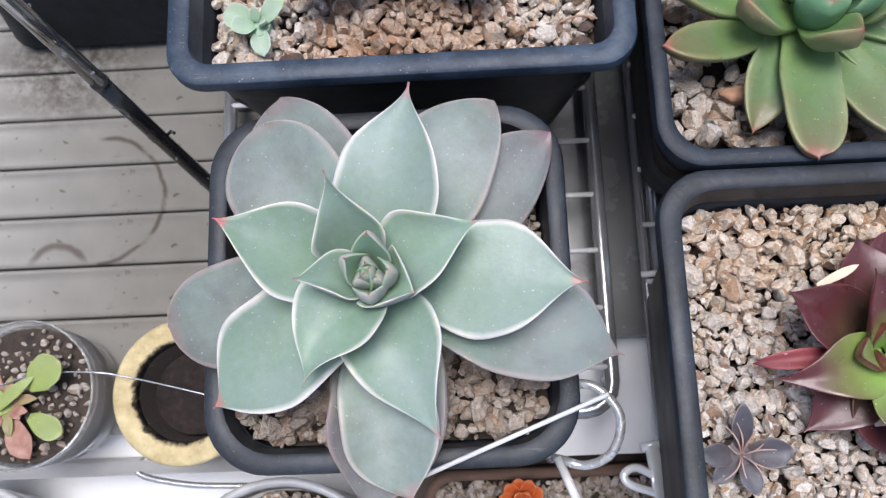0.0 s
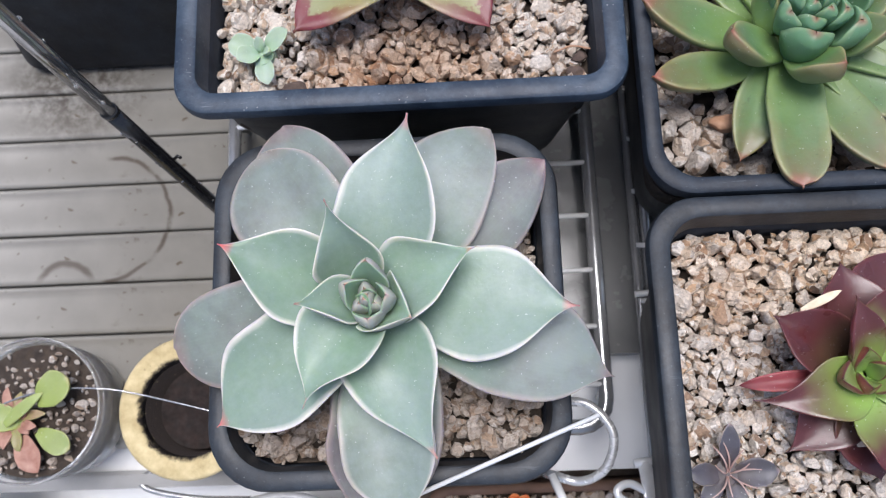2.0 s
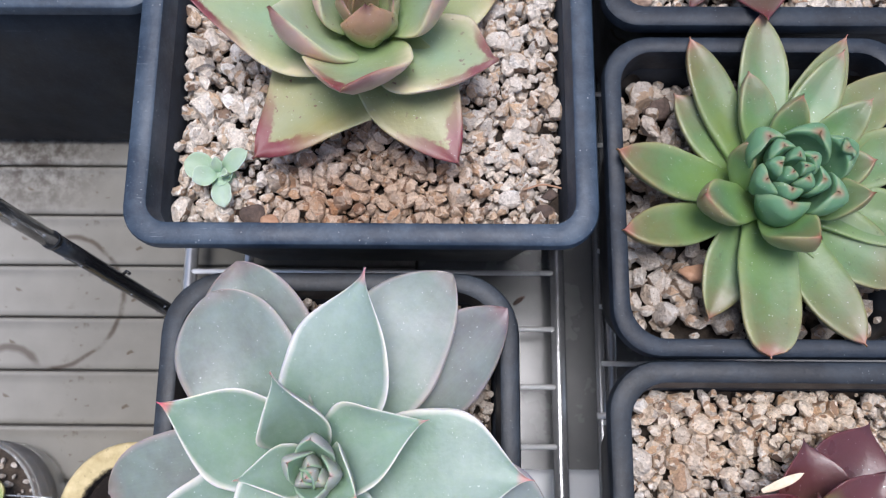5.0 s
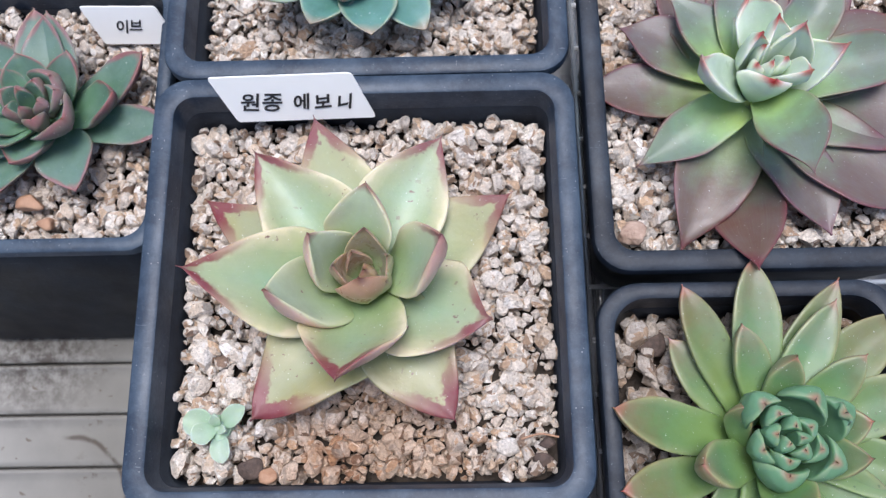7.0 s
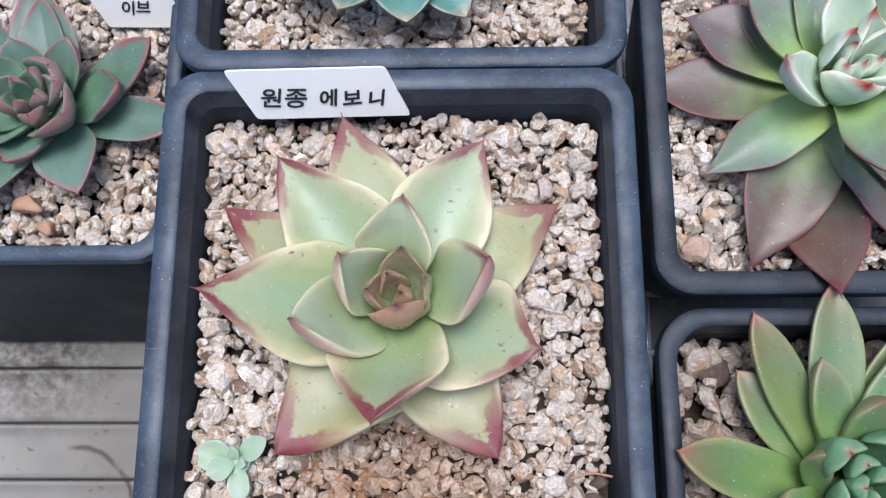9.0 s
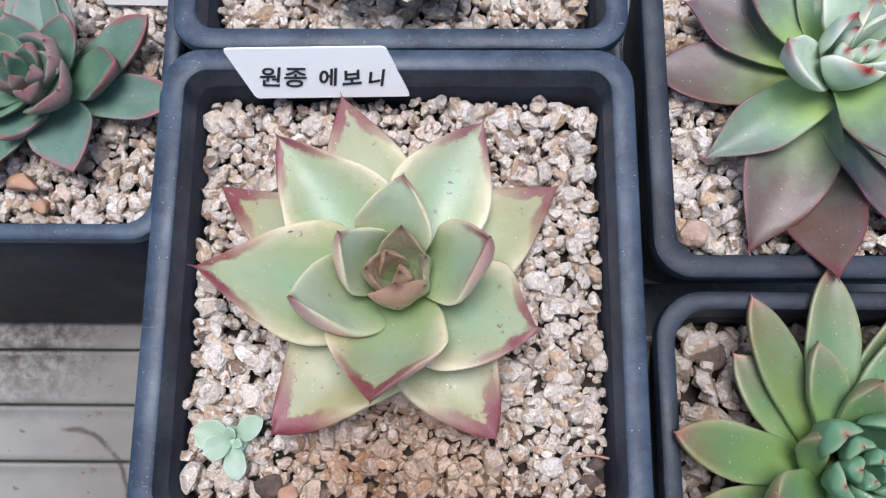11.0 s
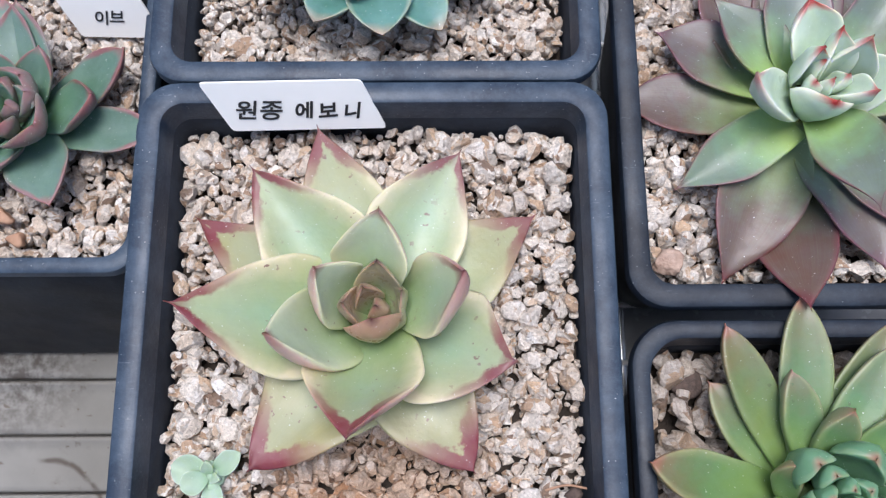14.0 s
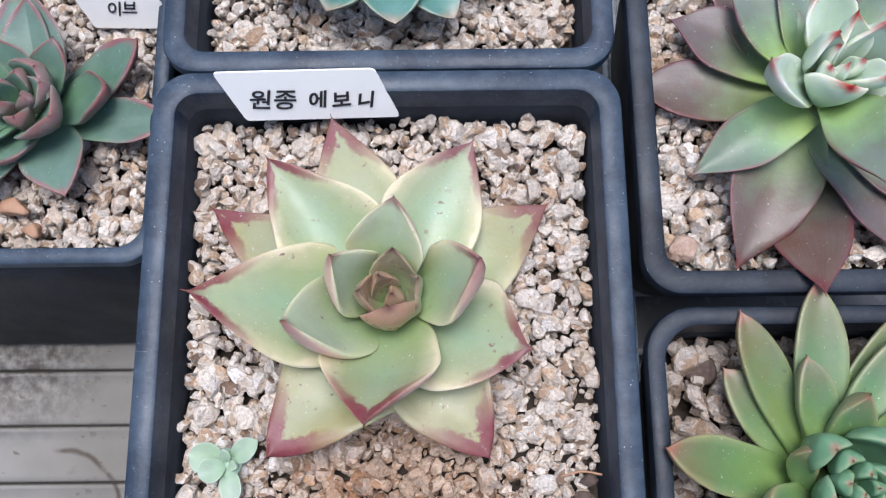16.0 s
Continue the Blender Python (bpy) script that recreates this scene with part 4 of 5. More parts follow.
def eve_rosette():
    p = Rosette("echeveria", (-0.0985, 0.0550, 0.083), EVE, "grey-green rosette with pinkish red edges", 0.0042)
    f = (0.53, 0.58, 2.2, 0.78, 0.4)
    for az, reach, tip, w in ((135, 36, 93, 17), (165, 37, 90, 17), (200, 37, 88, 17), (-130, 34, 88, 16)):
        p.leaf(az, reach, tip, w, 88, f, -0.04, 0.5, age=0.6)
    p.leaf(98, 34.7, 96.9, 15.9, 87.7, (0.51, 0.58, 2.08, 0.81, 0.4), -0.059, 0.46, roll=-1, turn=-1, bend=-0.03, foot_r=2.9, age=0.6)
    p.leaf(91, 33.2, 97, 17.5, 89, (0.49, 0.58, 1.81, 0.87, 0.4), -0.094, 0.38, roll=5, turn=-2, bend=-0.04, foot_r=2.8, age=0.6)
    p.leaf(34, 35.4, 94.9, 14.9, 84.7, (0.59, 0.55, 2.27, 0.77, 0.4), -0.147, 0.34, roll=-7, turn=-5, bend=-0.07, foot_r=4.2, age=0.6)
    p.leaf(-2, 38, 88, 13, 87, (0.58, 0.55, 2.3, 0.75, 0.4), -0.06, 0.4, roll=5, turn=-6, bend=-0.03, foot_r=5, age=0.6)
    p.leaf(-63, 27.5, 92.1, 17.8, 86.1, (0.5, 0.58, 1.86, 0.87, 0.4), -0.028, 0.39, roll=-1, turn=3, bend=0.07, foot_r=2.4, age=0.6)
    p.leaf(11, 23.9, 98.7, 14.9, 87.5, (0.56, 0.55, 2.25, 0.77, 0.4), -0.199, 0.44, roll=-10, turn=-7, bend=-0.01, foot_r=7.7, age=0.4)
    p.leaf(63, 19.7, 100.4, 10.9, 90, (0.51, 0.58, 2.13, 0.79, 0.4), -0.168, 0.53, roll=6, turn=-6, bend=-0.06, foot_r=4.6, age=0.4)
    p.leaf(-28, 13.5, 104, 17, 93, f, -0.25, 0.55, bend=-0.05, foot_r=5, age=0.3)
    p.leaf(47, 10, 104.1, 15, 95, f, -0.19, 0.4, bend=0.1, foot_r=6, age=0.3)
    p.leaf(-111, 17.7, 96, 15, 88, f, -0.10, 0.51, roll=3, turn=1, bend=0.03, foot_r=3.1, age=0.4)
    for az, reach, tip, w in ((110, 18, 101, 14), (150, 19, 101, 14), (195, 18, 101, 14), (-150, 20, 100, 15)):
        p.leaf(az, reach, tip, w, 92, f, -0.16, 0.6, age=0.4, foot_r=4)
    for k in range(8):
        p.leaf(20 + 137.5 * k, 9 - 0.9 * k, 103.5 + 0.2 * k, 9 - 0.7 * k, 95, f, -0.12, 0.55, age=0.2, foot_r=0.5 * (9 - 0.9 * k))


def teal_rosette():
    p = Rosette("echeveria", (-0.002, 0.107, 0.086), TEAL, "teal rosette of spoon-shaped leaves in a rear pot", 0.0046)
    spoon = (0.62, 0.40, 2.2, 0.80)
    for az, reach, tip, w in ((-83, 34, 104, 18), (-115, 33, 104, 16), (-57, 36, 100, 15), (-20, 36, 101, 18), (15, 36, 102, 18), (50, 36, 102, 18), (90, 36, 102, 18), (125, 36, 102, 18), (165, 36, 102, 18), (-150, 36, 101, 18)):
        p.leaf(az, reach, tip, w, 95, spoon, 0.05, 0.3, age=0.5)
    for k in range(12):
        p.leaf(-100 + 137.5 * k, 25 - 1.8 * k, 108 + k * 0.6, 15 - k * 0.8, 98, spoon, -0.02, 0.4, age=0.3)


def small_plants():
    p = Rosette("seedling", (-0.039, -0.038, 0.090), MINT, "tiny mint-green seedling with round leaves in gravel", 0.0016)
    oval = (0.58, 0.32, 2.2, 0.66, 0.2)
    p.leaf(165, 9.5, 96, 7.5, 93, oval, 0.04, 0.5, foot_r=1)
    p.leaf(205, 7, 97, 6, 94, oval, 0.04, 0.5, foot_r=1)
    p.leaf(-80, 9.5, 93.5, 5.5, 93, oval, 0.04, 0.5, foot_r=1)
    p.leaf(35, 9.5, 97, 5.5, 93, oval, 0.04, 0.5, foot_r=1)
    p.leaf(100, 3.5, 97.5, 3, 94, oval, 0.04, 0.6, foot_r=0.6)
    p.leaf(-20, 3.2, 97.5, 2.6, 94, oval, 0.04, 0.6, foot_r=0.6)
    q = Rosette("seedling", (0.0762, -0.1550, 0.092), DUSK, "small dusky purple-grey offset in gravel", 0.0022)
    for az, reach, tip, w in ((88, 12, 100, 5), (178, 10, 97, 5.5), (3, 11.5, 98, 7), (-75, 9.5, 97, 5), (-140, 9.5, 96, 4.5)):
        q.leaf(az, reach, tip, w, 95, (0.55, 0.3, 1.9, 0.8), 0.05, 0.3, foot_r=1)
    for k, az in enumerate((30, 65, 120, 150, -30, -140, -95, 10, 100, -60)):
        q.leaf(az, 5 + k % 3 * 1.4, 99 + k % 2 * 2, 0.4, 96, LANCE, 0.2, 0.1, bend=0.15 if k % 2 else -0.15, foot_r=0.5, thick=0.3, material=FILAMENT)


# ---------------------------------------------------------------- pots and gravel
def square_pot(cx, cy, half, rim_z, base_z, label, corner=0.010, lip=0.0062, lip_drop=0.0048, foot_half=None, foot_shift=(0, 0), turn=0.0, half_y=None, material=None):
    """A square nursery pot: a broad rolled rim on a tapered body with an inner ledge."""
    half_y = half_y or half
    h = rim_z - base_z
    foot = foot_half or half - 0.011
    root = thing("plant_pot", (cx, cy, base_z), label, "plant pot", "square plastic pots")
    root.rotation_euler = (0, 0, radians(turn))
    mat = material or POT

    def ring(inset, z, r, shift=(0, 0)):
        return [(x + shift[0], y + shift[1], z) for x, y in rounded_square(half - inset, half_y - inset, max(0.002, r))]

    wall = [ring(lip + 0.0006, h - 0.009, corner - lip + 0.001), ring(lip + 0.0014, h - 0.030, corner - lip + 0.001), ring(lip + 0.006, 0.003, corner - lip)]
    rim = loft([ring(0.0008, h - lip_drop, corner), ring(0.0, h - lip_drop + 0.0008, corner), ring(0.0, h - 0.0016, corner), ring(0.0004, h - 0.0005, corner - 0.0005), ring(0.0012, h, corner - 0.001),
                ring(lip - 0.0010, h - 0.0001, corner - lip + 0.002), ring(lip - 0.0003, h - 0.0005, corner - lip + 0.002), ring(lip, h - 0.0018, corner - lip + 0.001),
                ring(lip + 0.0006, h - 0.0088, corner - lip + 0.001), ring(0.0036, h - 0.0088, corner - 0.002), ring(0.0034, h - lip_drop, corner - 0.002)], close=True)
    part("rim", rim, mat, root).data.set_sharp_from_angle(angle=radians(38))
    depth = half - foot
    levels = [(0.0036, h - 0.0089, (0, 0)), (0.0046, h * 0.80, (0, 0))]
    if foot_half and foot_half > half - 0.006:
        levels = [(0.0036, h - 0.0089, (0, 0)), (0.0028, h * 0.7, (foot_shift[0] * 0.3, foot_shift[1] * 0.3))]
    outer = [ring(i, z, corner + 0.002, s) for i, z, s in levels] + [ring(depth, 0.004, corner, foot_shift), ring(depth + 0.0012, 0.0, corner, foot_shift)]
    if not foot_half:
        wall[-1] = ring(depth + 0.002, 0.003, corner - 0.002)
    body = loft(list(reversed(outer)) + wall, cap_first=True, cap_last=True)
    part("body", body, POT_WALL_SHADED, root)
    return root


def stone_shapes(count, level, seed):
    """Angular pebbles of unit size: a ball cut flat by chance planes."""
    rnd = np.random.RandomState(seed)
    bm = bmesh.new()
    bmesh.ops.create_icosphere(bm, subdivisions=level, radius=1.0)
    base = np.array([v.co[:] for v in bm.verts])
    tri = np.array([[v.index for v in f.verts] for f in bm.faces])
    bm.free()
    shapes = []
    for _ in range(count):
        p = base.copy()
        for _ in range(8):
            n = rnd.normal(size=3)
            n /= np.linalg.norm(n)
            d = rnd.uniform(0.50, 0.82)
            over = np.maximum(0, p @ n - d)
            p -= over[:, None] * n
        p *= np.array([1.18, rnd.uniform(0.78, 1.0), rnd.uniform(0.62, 0.85)])
        p /= np.abs(p).max() * 0.86
        off = Vector(rnd.uniform(-9, 9, 3))
        p *= np.array([[1 + 0.11 * noise.noise(Vector(q) * 2.2 + off) + 0.07 * noise.noise(Vector(q) * 6.0 + off)] for q in p])
        shapes.append(p.copy())
    return shapes, tri


FINE_STONES = stone_shapes(14, 3, 5)
ROUGH_STONES = stone_shapes(8, 2, 6)
CRUMBS = stone_shapes(8, 1, 7)


def turns(rnd, n):
    """n chance rotations."""
    q = rnd.normal(size=(n, 4))
    q /= np.linalg.norm(q, axis=1)[:, None]
    w, x, y, z = q.T
    return np.stack([1 - 2 * (y * y + z * z), 2 * (x * y - z * w), 2 * (x * z + y * w), 2 * (x * y + z * w), 1 - 2 * (x * x + z * z), 2 * (y * z - x * w),
                     2 * (x * z - y * w), 2 * (y * z + x * w), 1 - 2 * (x * x + y * y)], axis=1).reshape(n, 3, 3)


def gravel_bed(cx, cy, half, z, material, label, pitch=0.0036, size=1.0, corner=0.006, seed=1, fine=True, half_y=None, round_bed=False, uneven=0.0010, low=None, soil_top=-0.0068, crumbs=True):
    """The grit that fills a pot: loose stones in layers, with crumbs between them, over dark soil."""
    rnd = np.random.RandomState(seed)
    half_y = half_y or half
    verts, faces, start = [], [], 0
    layers = ((-0.0031, CRUMBS, pitch * 0.95, 1.0), (-0.0017, CRUMBS, pitch * 0.90, 0.50), (0.0, FINE_STONES if fine else ROUGH_STONES, pitch, 1.0))
    for dz, (shapes, tri), step, grow in layers if crumbs else (layers[0], layers[2]):
        gx, gy = np.meshgrid(np.arange(-half, half + step, step), np.arange(-half_y, half_y + step, step * 0.87))
        gx = gx + (np.arange(gx.shape[0]) % 2)[:, None] * step / 2
        xy = np.stack([gx.ravel(), gy.ravel()], 1) + rnd.uniform(-0.38, 0.38, (gx.size, 2)) * step
        rad = np.clip(rnd.lognormal(-0.03, 0.30, len(xy)), 0.5, 1.8) * pitch * 0.545 * size * grow
        if round_bed:
            keep = np.hypot(xy[:, 0], xy[:, 1]) < half - rad * 0.6
        else:
            qx, qy = np.abs(xy[:, 0]) - (half - corner), np.abs(xy[:, 1]) - (half_y - corner)
            keep = np.hypot(np.maximum(qx, 0), np.maximum(qy, 0)) + np.minimum(np.maximum(qx, qy), 0) < corner - rad * 0.5
        xy, rad = xy[keep], rad[keep]
        n = len(xy)
        wave = uneven * (np.sin(xy[:, 0] * 130 + seed) * np.cos(xy[:, 1] * 110 + 2 * seed) + 0.6 * np.sin(xy[:, 1] * 260 + xy[:, 0] * 190))
        zz = dz + rnd.uniform(-0.0009, 0.0008, n) + wave + (rad - pitch * 0.5) * 0.3
        if low:
            zz -= low * np.exp(-((xy[:, 0]) ** 2 + (xy[:, 1]) ** 2) / 0.03 ** 2)
        rot = turns(rnd, n)
        pick = rnd.randint(0, len(shapes), n)
        for k, sh in enumerate(shapes):
            sel = np.where(pick == k)[0]
            if not len(sel):
                continue
            v = np.einsum("nij,vj->nvi", rot[sel], sh) * rad[sel][:, None, None]
            v[:, :, 0] += xy[sel, 0][:, None]
            v[:, :, 1] += xy[sel, 1][:, None]
            v[:, :, 2] += zz[sel][:, None]
            f = tri[None] + (start + np.arange(len(sel)) * len(sh))[:, None, None]
            verts.append(v.reshape(-1, 3))
            faces.append(f.reshape(-1, 3))
            start += len(sel) * len(sh)
    me = quick_mesh("gravel", np.concatenate(verts), np.concatenate(faces))
    me.set_sharp_from_angle(angle=radians(17))
    me.materials.append(material)
    ob = new("gravel", me)
    ob.location = (cx, cy, z)
    tagged(ob, label, "gravel", kind="stuff")
    # the dark soil that shows between the stones
    outline = [(half * math.cos(a * math.pi / 24), half * math.sin(a * math.pi / 24)) for a in range(48)] if round_bed else rounded_square(half, half_y, corner)
    bm = loft([[(x, y, -0.0145) for x, y in outline], [(x, y, soil_top) for x, y in outline]], cap_first=True, cap_last=True)
    soil = part("soil", bm, CORE)
    soil.location = (cx, cy, z)
    tagged(soil, "dark damp potting soil under the gravel", "soil", kind="stuff")
    return ob


def round_pot(name, at, r_top, r_foot, height, wall, material, label, category, flare=0.0):
    root = thing(name, at, label, category)
    n = 48

    def ring(r, z):
        return [(r * math.cos(2 * math.pi * k / n), r * math.sin(2 * math.pi * k / n), z) for k in range(n)]

    e = min(0.0012, wall * 0.4)
    cut = height * 0.86
    r_cut = r_foot + (r_top - r_foot) * 0.86
    bm = loft([ring(r_foot, 0), ring(r_foot + 0.0006, 0.001), ring(r_cut, cut), ring(r_cut - wall, cut), ring(max(0.004, r_foot - wall), 0.003)], cap_first=True, cap_last=True)
    part("body", bm, material, root)
    bm = loft([ring(r_cut, cut + 0.00002), ring(r_top, height - e), ring(r_top - e * 0.4, height - e * 0.3), ring(r_top - e, height), ring(r_top - wall + e, height), ring(r_top - wall + e * 0.4, height - e * 0.3),
               ring(r_top - wall, height - e), ring(r_cut - wall, cut + 0.00002)], close=True)
    part("rim", bm, material, root)
    return root


# ---------------------------------------------------------------- the sill and the trays
SLAT_Z = 0.012


def sill():
    root = thing("sill", (0, 0, SLAT_Z), "beige ribbed sill of painted slats with dirt stains", "sill", kind="structure")
    # profile of one slat, from its rear edge to its front edge
    prof = [(0.0000, -0.0040), (0.0000, -0.0004), (-0.0005, 0.0), (-0.0014, 0.0), (-0.0020, -0.0005), (-0.0045, -0.0009), (-0.0085, -0.0009), (-0.0125, -0.0005), (-0.0160, -0.0002),
            (-0.0177, -0.0003), (-0.0182, -0.0010), (-0.0182, -0.0040)]
    x0, x1 = -0.60, 0.01
    bm = bmesh.new()
    a = [bm.verts.new((x0, y, z)) for y, z in prof]
    b = [bm.verts.new((x1, y, z)) for y, z in prof]
    for i in range(len(prof)):
        j = (i + 1) % len(prof)
        f = bm.faces.new((a[i], b[i], b[j], a[j]))
        f.smooth = i < len(prof) - 2
    bm.faces.new(a)
    bm.faces.new(list(reversed(b)))
    bmesh.ops.recalc_face_normals(bm, faces=bm.faces)
    me = bpy.data.meshes.new("slat")
    bm.to_mesh(me)
    bm.free()
    me.materials.append(PAINT)
    for k in range(-20, 7):
        s = new("slat", me)
        s.parent = root
        s.location = (0, 0.0095 - 0.019 * k, 0)
    part("backing", box_bm(-0.60, 0.011, -0.1200, 0.40, -0.008, -0.0041), GROOVE, root)
    # ends where the sheet turns bright: grey plate, white ledge imitate shade and reflection
    tagged(part("sill_plate", box_bm(0.0112, 0.60, -0.118, 0.40, 0.002, SLAT_Z - 0.001), PLATE_SHADED), "plain metal sill plate under the wire trays, coloured dark grey as in shade", "sill", kind="structure")
    tagged(part("sill_front", box_bm(-0.60, 0.0110, -0.1450, -0.1240, 0.002, SLAT_Z - 0.0015, 0.0008), SILL), "grey metal front strip of the sill", "sill", kind="structure")
    tagged(part("ledge", box_bm(-0.60, 0.60, -0.1580, -0.1150, -0.030, 0.0014, 0.001), WHITE), "white glossy ledge below the sill", "ledge", kind="structure")
    tagged(part("lower_board", box_bm(-0.60, -0.030, -0.60, -0.1200, -0.050, -0.0302), WHITE), "white lower board in front of the sill", "board", kind="structure")
    tagged(part("lower_shelf", box_bm(-0.0296, 0.60, -0.60, -0.1200, -0.050, -0.0304), DARK_BOARD), "dark stained lower shelf in front of the sill", "shelf", kind="structure")
    tagged(part("wall_below", box_bm(-0.60, 0.60, -0.60, 0.40, -0.75, -0.0506), MASONRY), "plain grey rendered wall under the sill", "wall", kind="structure")
    tagged(part("wall_top", box_bm(-0.60, 0.60, -0.1146, 0.40, -0.0504, 0.0018), MASONRY), "plain grey rendered wall top under the sill", "wall", kind="structure")
    return root


def wire_tray(x0, x1, y0, y1, label, first, rails):
    root = thing("wire_tray", ((x0 + x1) / 2, (y0 + y1) / 2, SLAT_Z), label, "wire tray", "wire trays")
    off = Vector((-(x0 + x1) / 2, -(y0 + y1) / 2, -SLAT_Z))
    for x, r in rails:
        line = [Vector((x, y1, 0.0262)), Vector((x, y0 + 0.009, 0.0262))]
        if x in (x0, x1):
            k = 1 if x == x0 else -1
            line += [Vector((x + k * 0.009 * (1 - math.cos(a)), y0 + 0.009 * (1 - math.sin(a)), 0.0262)) for a in (0.4, 0.8, 1.2, 1.57)] + [Vector(((x0 + x1) / 2 - k * 0.0005, y0, 0.0262))]
        part("rail", tube([p + off for p in line], r, 12), STEEL_DARK, root)
    y = first
    me = None
    while y < y1:
        ob = part("cross_wire", me or tube([Vector((x0, 0, 0.0275)), Vector((x1, 0, 0.0275))], 0.0009, 8), STEEL, root)
        me = ob.data
        ob.location = off + Vector((0, y, 0))
        y += 0.0193
    for x, yy in ((x0, y0 + 0.01), (x1, y0 + 0.01), (x0, y1 - 0.01), (x1, y1 - 0.01)):
        part("foot", tube([Vector((x, yy, SLAT_Z)) + off, Vector((x, yy, 0.0262)) + off], 0.0016, 8), STEEL_DARK, root)
    return root


def label_tag(corner, across, down, text, size, label, text_at):
    """A white plastic plant label; across and down are its edges from the upper left corner."""
    corner, across, down = Vector(corner), Vector(across), Vector(down)
    n = across.cross(down).normalized()
    if n.z < 0:
        n = -n
    root = thing("plant_label", corner + across / 2 + down, label, "plant label", "plant labels")
    loc = corner - (corner + across / 2 + down)
    w, h = across.length, down.length
    pts = []
    for u, v in ((0.0, 0.06), (0.006, 0.015), (0.022, 0.0), (0.93, 0.0), (0.952, 0.02), (0.96, 0.07), (0.985, 0.93), (0.98, 0.985), (0.965, 1.0), (0.05, 1.0), (0.034, 0.985), (0.026, 0.93)):
        pts.append(loc + across * u + down * v)
    bm = bmesh.new()
    top = [bm.verts.new(p + n * 0.0003) for p in pts]
    low = [bm.verts.new(p - n * 0.0003) for p in pts]
    bm.faces.new(top)
    bm.faces.new(list(reversed(low)))
    for i in range(len(pts)):
        j = (i + 1) % len(pts)
        bm.faces.new((top[i], low[i], low[j], top[j]))
    bmesh.ops.recalc_face_normals(bm, faces=bm.faces)
    plate = part("plate", bm, TAG, root)
    ax = across.normalized()
    ay = n.cross(ax).normalized()
    # felt-tip letters, each a little askew
    rnd = random.Random(len(text) * 3)
    at, word = 0.0, 0
    total = sum(size * (0.36 if ch == " " else 0.96) for ch in text)
    for ch in text:
        if ch == " ":
            at += size * 0.36
            word = 1
            continue
        cu = bpy.data.curves.new("letter", "FONT")
        cu.body, cu.size, cu.extrude = ch, size * (0.86 if word else 1.06) * rnd.uniform(0.95, 1.05), 0.00006
        cu.align_x, cu.align_y = "CENTER", "CENTER"
        cu.offset, cu.shear = size * (rnd.uniform(0.018, 0.026) if word else rnd.uniform(0.010, 0.016)), rnd.uniform(0.12, 0.28)
        tmp = new("letter", cu)
        me = bpy.data.meshes.new_from_object(tmp.evaluated_get(bpy.context.evaluated_depsgraph_get()))
        bpy.data.objects.remove(tmp)
        ob = part("letter", me, INK, plate)
        m = Matrix((ax, ay, n)).transposed().to_4x4() @ Matrix.Rotation(radians(rnd.uniform(-5, 8)), 4, "Z")
        m.translation = loc + across * text_at[0] + down * text_at[1] + n * 0.0005 + ax * (at + size * 0.48 - total / 2) + ay * size * (rnd.uniform(-0.05, 0.05) - 0.10 * word)
        ob.matrix_local = m
        at += size * 0.96
    return root


def post():
    a, b = Vector((-0.0609, -0.0734, SLAT_Z)), Vector((-0.1110, -0.0213, 0.40))
    root = thing("support_rod", a, "glossy wet black plastic support rod rising from the sill", "rod")
    part("cap", tube([(0, 0, -0.001)] + [(b - a) * 0.0425 * k for k in range(1, 7)], 0.0022, 14), ROD, root)
    part("tube", tube([(b - a) * (0.2551 + 0.7449 * k / 10) for k in range(11)], 0.0021, 14), ROD_REFLECTING, root, "glossy upper tube, coloured grey for the brightness it reflects")
    at = (b - a) * 0.176
    part("burr", tube([at + Vector((0.0012, 0.0008, 0)), at + Vector((0.0028, 0.0020, 0.0005)), at + Vector((0.0040, 0.0012, 0.0012))], 0.0005, 6), ROD, root)
    part("collar", tube([(b - a) * 0.251, (b - a) * 0.2551], 0.0024, 14), ROD, root)
    # beads of water
    rnd = random.Random(8)
    for k in range(14):
        way = radians(rnd.uniform(-170, 40))
        at = (b - a) * (0.10 + 0.019 * k + rnd.uniform(-0.008, 0.008)) + Vector((math.cos(way), math.sin(way), 0)) * 0.0021
        bm = bmesh.new()
        bmesh.ops.create_icosphere(bm, subdivisions=2, radius=rnd.uniform(0.0003, 0.00065), matrix=Matrix.Translation(at) @ Matrix.Diagonal((1, 1, 1.3, 1)))
        for f in bm.faces:
            f.smooth = True
        part("water_drop", bm, WATER, root, "clear bead of water")


